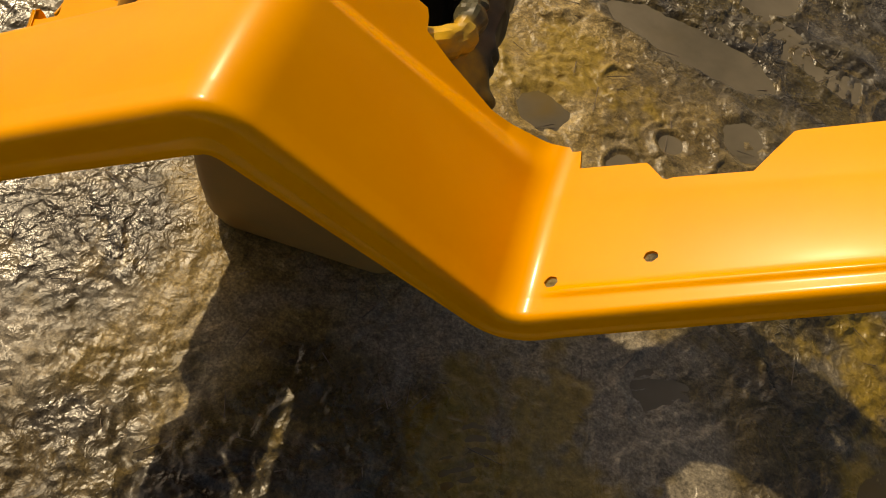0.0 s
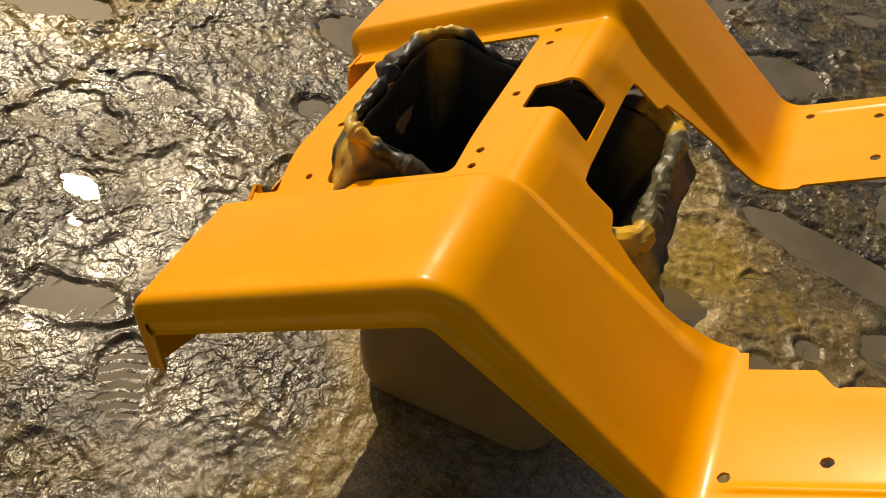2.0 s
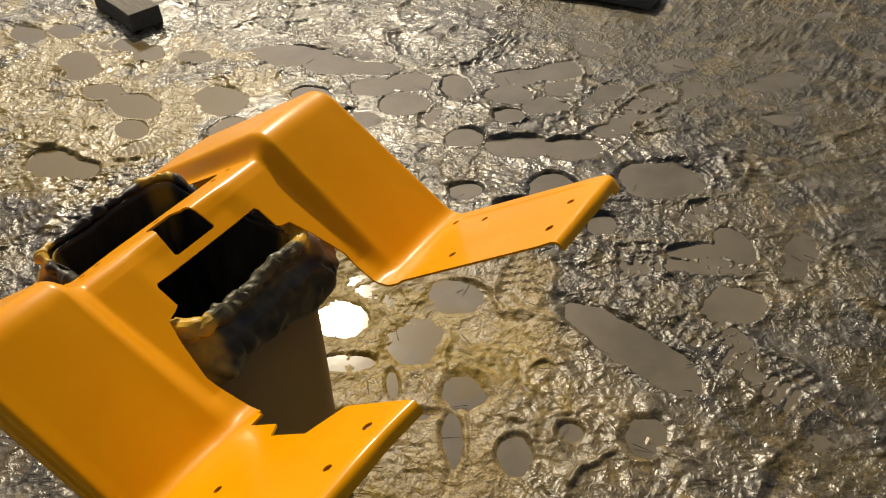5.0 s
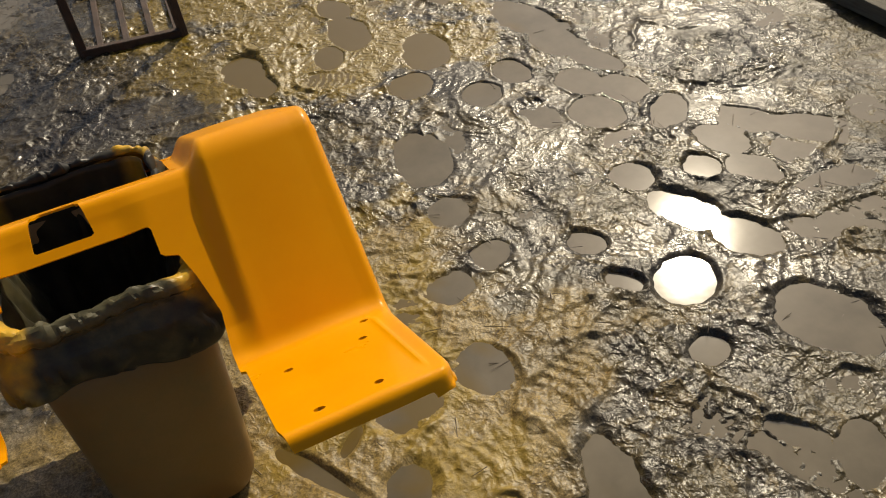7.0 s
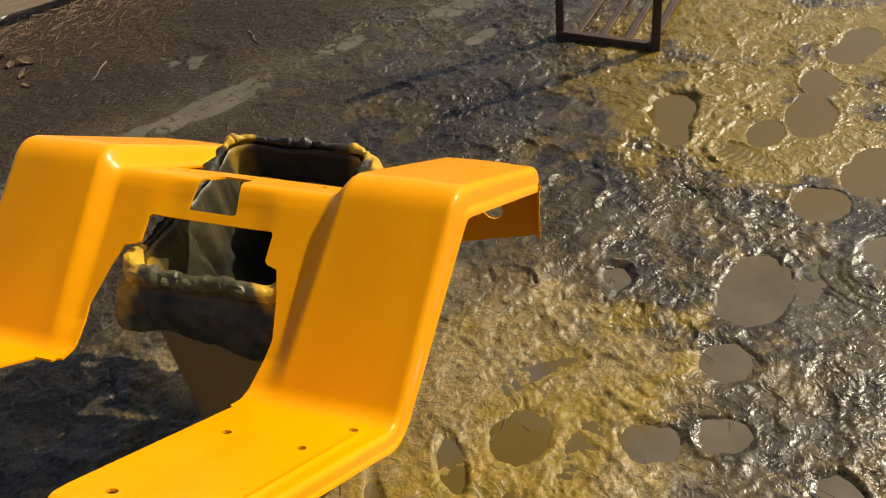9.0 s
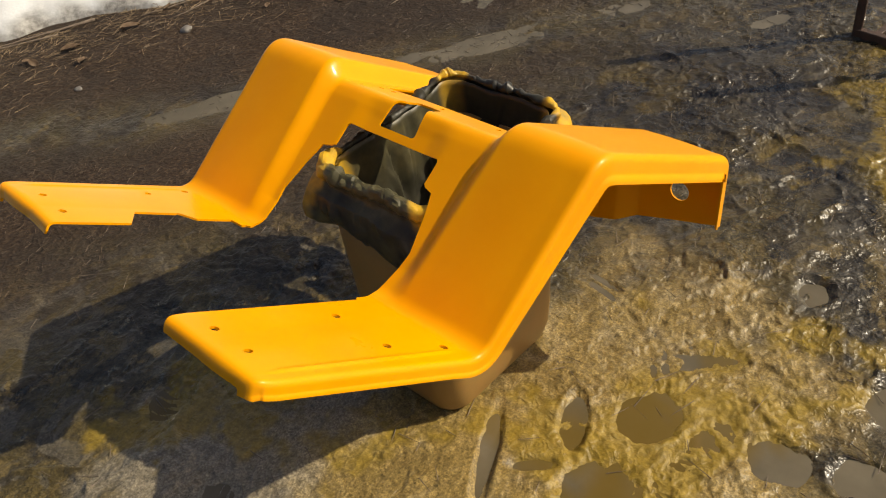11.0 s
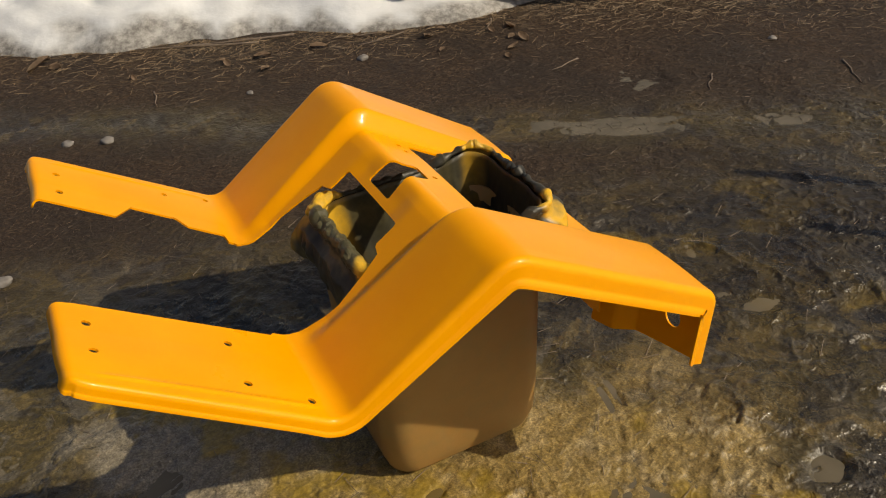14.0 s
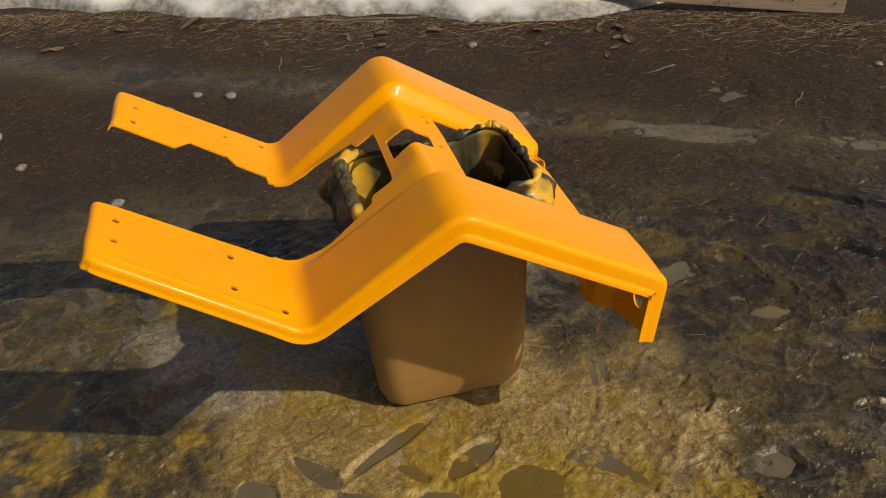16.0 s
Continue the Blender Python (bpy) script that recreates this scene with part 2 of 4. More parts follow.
def tube_bm(points, radii, sides=10, closed_ends=True, flat=1.0):
    """A tube through points, its radius from point to point."""
    bm = bmesh.new()
    rings = []
    pts = [Vector(p) for p in points]
    for i, p in enumerate(pts):
        d = (pts[min(i + 1, len(pts) - 1)] - pts[max(i - 1, 0)]).normalized()
        ref = Vector((0, 0, 1)) if abs(d.z) < 0.9 else Vector((1, 0, 0))
        u = d.cross(ref).normalized()
        w = u.cross(d)
        r = radii[i] if isinstance(radii, (list, tuple)) else radii
        rings.append([bm.verts.new(p + u * (r * math.cos(2 * math.pi * k / sides)) + w * (r * flat * math.sin(2 * math.pi * k / sides))) for k in range(sides)])
    for a, b in zip(rings, rings[1:]):
        for k in range(sides):
            bm.faces.new((a[k], a[(k + 1) % sides], b[(k + 1) % sides], b[k]))
    if closed_ends:
        bm.faces.new(rings[0])
        bm.faces.new(rings[-1][::-1])
    bmesh.ops.recalc_face_normals(bm, faces=bm.faces)
    return bm


@functools.lru_cache(None)
def lattice(seed, n=256):
    return np.random.RandomState(seed).rand(n, n)


def vnoise(x, y, seed):
    """Smooth value noise, about -1 to 1, one lump to a unit."""
    g = lattice(seed)
    xi, yi = np.floor(x).astype(int), np.floor(y).astype(int)
    fx, fy = x - xi, y - yi
    fx, fy = fx * fx * fx * (fx * (fx * 6 - 15) + 10), fy * fy * fy * (fy * (fy * 6 - 15) + 10)
    a, b = g[xi % 256, yi % 256], g[(xi + 1) % 256, yi % 256]
    c, d = g[xi % 256, (yi + 1) % 256], g[(xi + 1) % 256, (yi + 1) % 256]
    return ((a * (1 - fx) + b * fx) * (1 - fy) + (c * (1 - fx) + d * fx) * fy) * 2 - 1


def fbm(x, y, seed, octaves=4, gain=0.5):
    out, amp = 0, 1.0
    for o in range(octaves):
        c, s = math.cos(0.7 * o + seed), math.sin(0.7 * o + seed)
        out = out + amp * vnoise((c * x - s * y) * 2 ** o + 31.7 * o, (s * x + c * y) * 2 ** o + 17.3 * o, seed + o)
        amp *= gain
    return out


def smooth(e0, e1, v):
    t = np.clip((v - e0) / (e1 - e0), 0, 1)
    return t * t * (3 - 2 * t)


# ---- ground ----
def axis(lo, hi, step, far, growth):
    mid = np.arange(lo, hi + step / 2, step)
    right, left, d = [mid[-1]], [mid[0]], step
    while right[-1] < far:
        d *= growth
        right.append(right[-1] + d)
    d = step
    while left[-1] > -far:
        d *= growth
        left.append(left[-1] - d)
    return np.concatenate([np.array(left[:0:-1]), mid, np.array(right[1:])])


# boot pits that hold water: x, y, half length, half width, turn in degrees
PITS_BY_BIN = [
    (-0.15, 0.37, 0.052, 0.044, 163), (0.02, 0.37, 0.069, 0.055, 139), (0.05, 0.27, 0.049, 0.016, 128), (-0.06, 0.27, 0.067, 0.022, 29), (0.09, 0.20, 0.103, 0.018, 30),
    (0.18, 0.32, 0.055, 0.051, 159), (0.22, 0.22, 0.060, 0.020, 126), (0.03, 0.55, 0.059, 0.042, 25), (0.52, 0.39, 0.047, 0.038, 104), (0.34, 0.24, 0.040, 0.029, 122),
    (0.40, 0.33, 0.024, 0.023, 59), (-0.20, 0.58, 0.045, 0.042, 105), (-0.41, 0.69, 0.059, 0.055, 111), (-0.24, 0.70, 0.048, 0.043, 150), (-0.60, 0.45, 0.038, 0.034, 18),
]
PITS_MIDDLE = [
    (0.24, 1.13, 0.099, 0.079, 35), (0.03, 0.98, 0.063, 0.053, 119), (-0.15, 1.12, 0.087, 0.047, 26), (-0.02, 1.17, 0.064, 0.051, 27), (-0.30, 1.09, 0.049, 0.042, 9),
    (-0.17, 0.88, 0.042, 0.036, 13), (0.40, 0.585, 0.145, 0.042, -15), (0.19, 0.91, 0.041, 0.037, 104), (-0.03, 0.88, 0.040, 0.026, 27), (0.55, 0.80, 0.061, 0.047, 45),
    (0.40, 0.91, 0.035, 0.018, 31), (-0.79, 0.97, 0.048, 0.043, 144), (-0.94, 0.83, 0.054, 0.053, 104), (-0.62, 0.72, 0.094, 0.052, 175), (0.48, 0.98, 0.05, 0.03, 140),
]
PITS_BEYOND = [
    (-0.47, 1.32, 0.066, 0.048, 133), (-0.61, 1.29, 0.060, 0.043, 15), (-0.71, 1.21, 0.062, 0.045, 11), (-0.56, 1.17, 0.061, 0.052, 170), (-0.32, 1.34, 0.064, 0.046, 22),
    (-0.18, 1.33, 0.058, 0.042, 24), (-0.25, 1.24, 0.041, 0.038, 146), (-0.92, 1.27, 0.074, 0.049, 14), (-1.09, 1.27, 0.115, 0.067, 16), (-0.78, 1.31, 0.063, 0.035, 21), (-0.85, 1.09, 0.054, 0.038, 10),
]
PITS_YELLOW = [
    (-1.70, 0.91, 0.095, 0.055, 165), (-1.48, 0.82, 0.062, 0.036, 9), (-1.31, 0.80, 0.085, 0.052, 1), (-1.09, 0.95, 0.095, 0.062, 165), (-1.54, 1.07, 0.066, 0.040, 157),
    (-1.27, 0.47, 0.085, 0.052, 2), (-1.16, 0.49, 0.065, 0.041, 0), (-1.21, 0.70, 0.054, 0.035, 165), (-2.10, 0.99, 0.088, 0.050, 168), (-1.98, 1.07, 0.076, 0.046, 178),
    (-1.66, 1.09, 0.058, 0.036, 0), (-1.38, 1.12, 0.053, 0.035, 2), (-1.36, -1.10, 0.16, 0.08, 70),
]
WATER_Z = -0.0022


@functools.lru_cache(None)
def all_pits():
    """The pits that hold water, and firm prints strewn between them."""
    rnd = random.Random(7)
    pits = PITS_BY_BIN + PITS_MIDDLE + PITS_BEYOND + PITS_YELLOW
    scattered = []
    for _ in range(900):
        px, py = rnd.uniform(-2.2, 1.6), rnd.uniform(-0.45, 2.4)
        if math.hypot((px + 0.08) / 1.15, py) > 0.40 and all((px - q[0]) ** 2 + (py - q[1]) ** 2 > (0.062 + q[2] * 0.55) ** 2 for q in pits + scattered):
            scattered.append((px, py, rnd.uniform(0.050, 0.105), rnd.uniform(0.034, 0.055), rnd.uniform(0, 180)))
    return pits, scattered


def pit_field(x, y):
    """Depth of the boot pits, 0 outside, 1 in their middle; the mud squeezed up round them; lug marks in the firm ones."""
    depth, rim, tread = np.zeros_like(x), np.zeros_like(x), np.zeros_like(x)
    wob = 0.21 * fbm(x * 8, y * 8, 51, 3) + 0.06 * fbm(x * 45, y * 45, 52, 2)
    ragged = 0.75 + 0.5 * fbm(x * 26, y * 26, 54, 3)
    pits, scattered = all_pits()
    rnd = random.Random(8)
    for i, (px, py, a, b, turn) in enumerate(pits + scattered):
        wet = i < len(pits)
        k = (0.55 if i < len(PITS_BY_BIN) else 1.0) if wet else rnd.choice((0.04, 0.06, 0.08, 0.14))
        heave = 0.8 if wet else rnd.choice((0.5, 0.8, 1.1, 1.5))
        push = rnd.uniform(0, 2 * math.pi)
        c, s = math.cos(radians(turn)), math.sin(radians(turn))
        near = (np.abs(x - px) < 2.2 * a) & (np.abs(y - py) < 2.2 * a)
        if not near.any():
            continue
        dx, dy = x[near] - px, y[near] - py
        u, v = (c * dx + s * dy) / a, (-s * dx + c * dy) / b
        waist = 1 if wet else 1 + 0.25 * np.exp(-((u + 0.15) / 0.3) ** 2)
        r = np.sqrt(u * u + (v * waist) ** 2) + wob[near]
        depth[near] = np.maximum(depth[near], k * (smooth(1.34, 0.70, r) if wet else smooth(1.12, 0.80, r)))
        side = 0.5 + 0.5 * np.cos(np.arctan2(dy, dx) - push)
        width = np.where(r < 1.3, 0.10, 0.20)
        ridge = heave * (0.15 + 0.85 * side * side) * np.exp(-((r - 1.3) / width) ** 2) * ragged[near]
        rim[near] = np.maximum(rim[near], ridge)
        if not wet and i % 4 == 1:
            tread[near] += smooth(0.95, 0.8, r) * np.sin((u * a + 0.2 * np.abs(v) * b) * 2 * math.pi / 0.017)
    return depth, rim, tread


# boot soles pressed into firm mud: x, y, heading in degrees
SOLES = [(0.40, 0.88, 30), (0.10, 0.74, 110), (0.05, 1.34, 80), (0.60, 0.66, 160), (-0.28, 1.50, 45)]


def boot_prints(x, y):
    z = np.zeros_like(x)
    for px, py, turn in SOLES:
        c, s = math.cos(radians(turn)), math.sin(radians(turn))
        near = (np.abs(x - px) < 0.2) & (np.abs(y - py) < 0.2)
        u, v = c * (x[near] - px) + s * (y[near] - py), -s * (x[near] - px) + c * (y[near] - py)
        half = 0.050 - 0.016 * np.exp(-((u + 0.02) / 0.03) ** 2)
        mask = smooth(0.006, -0.004, np.abs(v) - half) * smooth(0.148, 0.138, np.abs(u))
        lugs = smooth(-0.1, 0.3, np.sin((u + 0.25 * np.abs(v)) * 2 * math.pi / 0.024)) * smooth(0.0, 0.004, np.abs(np.abs(v) - 0.018) - 0.002)
        z[near] += mask * (-0.0045 + 0.0026 * lugs) + 0.003 * np.exp(-((np.abs(v) - half - 0.010) / 0.007) ** 2) * smooth(0.15, 0.13, np.abs(u))
    return z


def dry_side(x, y):
    """1 on the firm, littered side by the snow, 0 on the churned mud."""
    rut = np.abs((x + 0.60) * 0.570 + (y + 1.15) * 0.822 + 0.05 * fbm(x * 2, y * 2, 71, 3))
    return (1 - 0.8 * np.exp(-(rut / 0.12) ** 2)) * smooth(-0.55, -1.25, y + 0.32 * x + 0.25 * fbm(x * 1.3, y * 1.3, 81, 3))


def slick(x, y):
    """1 where a film of water has settled the mud smooth, 0 where it is crusty."""
    n = smooth(-0.22, 0.30, fbm(x * 3.1, y * 3.6, 61, 4, 0.55))
    lee = np.exp(-(((x - 0.40) / 0.30) ** 2 + ((y + 0.28) / 0.32) ** 2))
    return np.clip(n + lee, 0, 1)


def ground_height(x, y):
    far = smooth(2.6, 6.0, np.hypot(x, y))
    dry = dry_side(x, y)
    bin_d = np.hypot((x + 0.08) / 1.25, y - 0.02)
    sandy = smooth(0.42, 0.20, bin_d + 0.06 * fbm(x * 5, y * 5, 33, 3))
    churn = (1 - 0.75 * dry) * (1 - 0.75 * sandy) * (1 - far)
    rough = 1 - 0.55 * slick(x, y)
    warp = 0.35 * fbm(x * 5, y * 5, 5, 3)
    f1 = fbm(x * 3.4 + 0.6 * warp, y * 4.4 - 0.6 * warp, 12, 4) * 2.4
    f2 = fbm(x * 7 + 1.5 * warp, y * 9 - 1.5 * warp, 13, 3) * 1.8
    plates = np.floor(f1) + smooth(0.0, 0.16, f1 - np.floor(f1))
    flakes = np.floor(f2) + smooth(0.0, 0.20, f2 - np.floor(f2))
    clods = 1 - np.abs(fbm((x + 0.5 * y) * 24 + 4 * warp, (y - 0.5 * x) * 10 + 3 * warp, 14, 4))
    crumbs = 1 - np.abs(fbm(x * 47 + 3 * warp, y * 66 - 3 * warp, 15, 3))
    broken = smooth(-0.05, 0.45, fbm(x * 3.7, y * 3.7, 19, 4, 0.55) + 0.5 * smooth(0.9, 1.7, x + 0.5 * y))
    z = 0.005 * fbm(x * 1.6, y * 1.6, 3, 3) * (1 - far)
    crease = np.abs(fbm(x * 60 + 5 * warp, y * 78 - 5 * warp, 16, 2))
    z = z - churn * rough * 0.0018 * smooth(0.10, 0.0, crease)
    z = z + churn * (0.0026 * plates + 0.0019 * flakes + 0.0052 * (clods - 0.62) * (0.22 + 0.78 * broken) + 0.0034 * (crumbs - 0.65) * broken)
    z = z + (1 - churn) * (1 - far) * (0.0014 * fbm(x * 9, y * 9, 17, 3) + 0.0018 * sandy * (plates + 1))
    slabs = np.abs(fbm(x * 11 + 2 * warp, y * 14 - 2 * warp, 18, 3))
    split = smooth(0.0, 0.5, fbm(x * 5, y * 5, 20, 3))
    z = z - sandy * split * (0.0026 * smooth(0.04, 0.0, slabs) + 0.0030 * (crumbs - 0.65))
    z = np.maximum(z, -0.0012 + 0.10 * z) + 0.0035 * dry
    depth, rim, tread = pit_field(x, y)
    depth = depth * (0.94 + 0.22 * fbm(x * 22, y * 22, 53, 3))
    wet = (1 - dry) * (1 - far)
    calm = 1 - np.minimum(depth * 1.6, 1)
    z = z * (0.15 + 0.85 * calm) - 0.0120 * depth * np.maximum(wet, 0.2 * (1 - far)) + (0.0062 - 0.0035 * sandy) * rim * wet * calm + 0.0006 * tread * wet
    z = z + boot_prints(x, y) * wet * calm
    rut = np.abs((x + 0.60) * 0.570 + (y + 1.15) * 0.822 + 0.05 * fbm(x * 2, y * 2, 71, 3))
    z = z - 0.0025 * np.exp(-(rut / 0.09) ** 2) * (1 - far) * smooth(0.2, -0.6, x)
    # a pair of drag lines swept round the bin
    swept = np.hypot(x + 0.05, y - 0.05)
    for radius in (0.330, 0.352):
        z = z - 0.0045 * np.exp(-((swept - radius) / 0.006) ** 2) * smooth(0.0, 0.15, y) * sandy
    z = np.where((np.abs(x + 0.08) < 0.112) & (np.abs(y - 0.006) < 0.064), np.minimum(z, 0.0) - 0.004, z)
    return np.where(z < -0.08, -0.08, z)


def paint_mask(x, y):
    n = fbm(x * 5.2, y * 5.2, 91, 6, 0.66)
    edge = x + 0.10 * fbm(x * 4, y * 4, 92, 4)
    back = 1.25 * smooth(-0.80, -1.15, edge) * smooth(0.08, 0.45, y) * smooth(1.45, 0.85, y) * smooth(-3.2, -1.7, x)
    front = 1.5 * np.exp(-(((x + 0.15) / 0.10) ** 2 + ((y - 0.40) / 0.08) ** 2)) + 0.60 * np.exp(-(((x + 0.05) / 0.35) ** 2 + ((y - 0.36) / 0.18) ** 2))
    side = 0.36 * np.exp(-(((x + 0.50) / 0.32) ** 2 + ((y - 0.62) / 0.28) ** 2))
    tail = 0.17 * np.exp(-(((x + 0.95) / 0.6) ** 2 + ((y + 0.25) / 0.5) ** 2))
    left = 0.45 * np.exp(-(((x - 0.45) / 0.35) ** 2 + ((y + 0.05) / 0.45) ** 2))
    m = back + front + side + tail + left
    return smooth(0.42, 0.95, m + 0.70 * n) * 0.75 * smooth(0.04, 0.22, m)


def sand_mask(x, y):
    d = np.hypot((x + 0.08) / 1.35, (y - 0.24) / 1.50)
    n = fbm(x * 4, y * 4, 35, 5, 0.6)
    toe = 0.50 * np.exp(-(((x - 0.38) / 0.20) ** 2 + ((y - 0.34) / 0.20) ** 2)) * smooth(-0.4, 0.3, n)
    lee = 0.15 * np.exp(-(((x - 0.42) / 0.28) ** 2 + ((y + 0.25) / 0.28) ** 2))
    return np.maximum(smooth(0.40, 0.24, d + 0.13 * n) * 0.9, np.maximum(toe, lee))


def clay_mask(x, y):
    m = np.exp(-(((x - 0.38) / 0.25) ** 2 + ((y + 0.25) / 0.22) ** 2)) + 0.75 * np.exp(-(((x + 0.30) / 0.20) ** 2 + ((y + 0.28) / 0.14) ** 2))
    return smooth(0.30, 0.75, m + 0.35 * fbm(x * 6, y * 6, 97, 5, 0.6)) * 0.8


gx = axis(-1.70, 1.00, 0.0039, 45, 1.035)
gy = axis(-0.90, 1.45, 0.0039, 45, 1.035)
GX, GY = np.meshgrid(gx, gy, indexing="ij")
GZ = ground_height(GX, GY)
dry = dry_side(GX, GY)
ground = new("ground", grid_mesh("ground", GX, GY, GZ, MUD, {
    "paint": paint_mask(GX, GY) * (1 - dry * 0.7), "sand": sand_mask(GX, GY), "litter": dry, "clay": clay_mask(GX, GY), "peat": 0.80 * np.exp(-((GX + 1.15) / 0.65) ** 2 - ((GY + 0.12) / 0.42) ** 2), "slick": np.maximum(slick(GX, GY) * (1 - dry), 0.45 * sand_mask(GX, GY)), "dry": np.maximum(dry * 0.8, np.maximum(0.40 * sand_mask(GX, GY), 0.45 * smooth(1.25, 1.75, GY + 0.7 * GX)))}))
tagged(ground, "churned wet mud with boot pits and yellow overspray", "mud", kind="structure")

wx, wy = np.meshgrid(np.arange(-2.6, 1.9, 0.03), np.arange(-1.6, 2.7, 0.03), indexing="ij")
water = new("water", grid_mesh("water", wx, wy, np.full_like(wx, WATER_Z), WATER, {"paint": np.maximum(paint_mask(wx, wy), 0.85 * smooth(0.35, 0.75, np.exp(-(((wx + 1.45) / 0.75) ** 2 + ((wy - 0.72) / 0.55) ** 2)) + 0.2 * fbm(wx * 3, wy * 3, 95, 3)))}))
tagged(water, "still muddy water standing in the boot pits", "puddle", kind="structure")


# ---- snow ----
def snow_bank(name, origin, along, length, depth, height, seed, label, back=0.0):
    """A bank of old snow whose ragged foot runs along a line; it rises away from it."""
    ux, uy = along
    nx, ny = uy, -ux
    s = np.linspace(0, length, 260)
    d = np.concatenate([np.linspace(-0.03, 0.9, 70), np.linspace(0.93, depth, 40)])
    S, D = np.meshgrid(s, d, indexing="ij")
    edge = 0.13 * fbm(S * 1.2, S * 0 + 2.5, seed, 4) + back * smooth(6.3, 5.3, S)
    X = origin[0] + ux * S + nx * (D + edge)
    Y = origin[1] + uy * S + ny * (D + edge)
    rise = height * (1 - np.exp(-np.maximum(D, 0) / (0.30 + 0.10 * fbm(S * 0.9, S * 0, seed + 3, 2)))) + 0.10 * np.maximum(D - 0.3, 0) ** 0.8
    lumps = (0.045 * fbm(X * 3.0, Y * 3.0, seed + 5, 4) + 0.014 * fbm(X * 14, Y * 14, seed + 9, 3)) * smooth(0.0, 0.25, D)
    Z = np.where(D < 0, -0.03, 0.012 + rise * 0.92 + lumps)
    dirt = smooth(0.13, 0.02, D + 0.06 * fbm(X * 9, Y * 9, seed + 11, 3)) * 0.9
    ob = new(name, grid_mesh(name, X, Y, Z, SNOW, {"dirt": dirt}))
    return tagged(ob, label, "snow", kind="structure")


snow_bank("snow_bank", (-6.6, 0.55), (0.906, -0.423), 12.0, 9.0, 0.24, 21, "old white snow bank with a dirty melting foot", 0.36)
snow_bank("snow_bank", (3.0, 2.42), (-0.998, 0.06), 7.0, 8.0, 0.16, 27, "low grey-white snow bank beyond a plank")


# ---- fender ----
# side profile of a wing, tail to toe, as x, z and the rounding of the bend
BENDS = [(-0.372, 0.205, 0.0), (-0.404, 0.392, 0.022), (-0.058, 0.591, 0.037), (0.193, 0.421, 0.024), (0.474, 0.608, 0.012), (0.486, 0.590, 0.0)]


def fender_profile():
    """Fine points, tangents and arc parameters along the profile; the parameter is that of the sharp polyline."""
    P = [np.array(b[:2]) for b in BENDS]
    S = np.concatenate([[0], np.cumsum([np.linalg.norm(b - a) for a, b in zip(P, P[1:])])])
    s = np.linspace(0, S[-1], 1400)
    out = np.stack([np.interp(s, S, [p[0] for p in P]), np.interp(s, S, [p[1] for p in P])], -1)
    for i in range(1, len(P) - 1):
        d = BENDS[i][2]
        a, b = P[i] + (P[i - 1] - P[i]) / np.linalg.norm(P[i - 1] - P[i]) * d, P[i] + (P[i + 1] - P[i]) / np.linalg.norm(P[i + 1] - P[i]) * d
        near = np.abs(s - S[i]) < d
        t = (s[near] - S[i] + d)[:, None] / (2 * d)
        out[near] = (1 - t) ** 2 * a + 2 * t * (1 - t) * P[i] + t * t * b
    tan = np.gradient(out, s, axis=0)
    tan /= np.linalg.norm(tan, axis=1)[:, None]
    return s, out, tan, S


PS, PXZ, PTAN, SB = fender_profile()


def s_at(x):
    """The profile parameter at x, on the top, the slope or the foot plate."""
    xs = [b[0] for b in BENDS]
    return np.interp(x, xs[1:5], SB[1:5])


def box_sdf(s, t, s0, s1, t0, t1, r=0.004):
    """Negative inside a rounded rectangle."""
    cs, ct, hs, ht = (s0 + s1) / 2, (t0 + t1) / 2, (s1 - s0) / 2 - r, (t1 - t0) / 2 - r
    qs, qt = np.abs(s - cs) - hs, np.abs(t - ct) - ht
    return np.hypot(np.maximum(qs, 0), np.maximum(qt, 0)) + np.minimum(np.maximum(qs, qt), 0) - r


T_EDGE, T_LIP = 0.337, 0.392


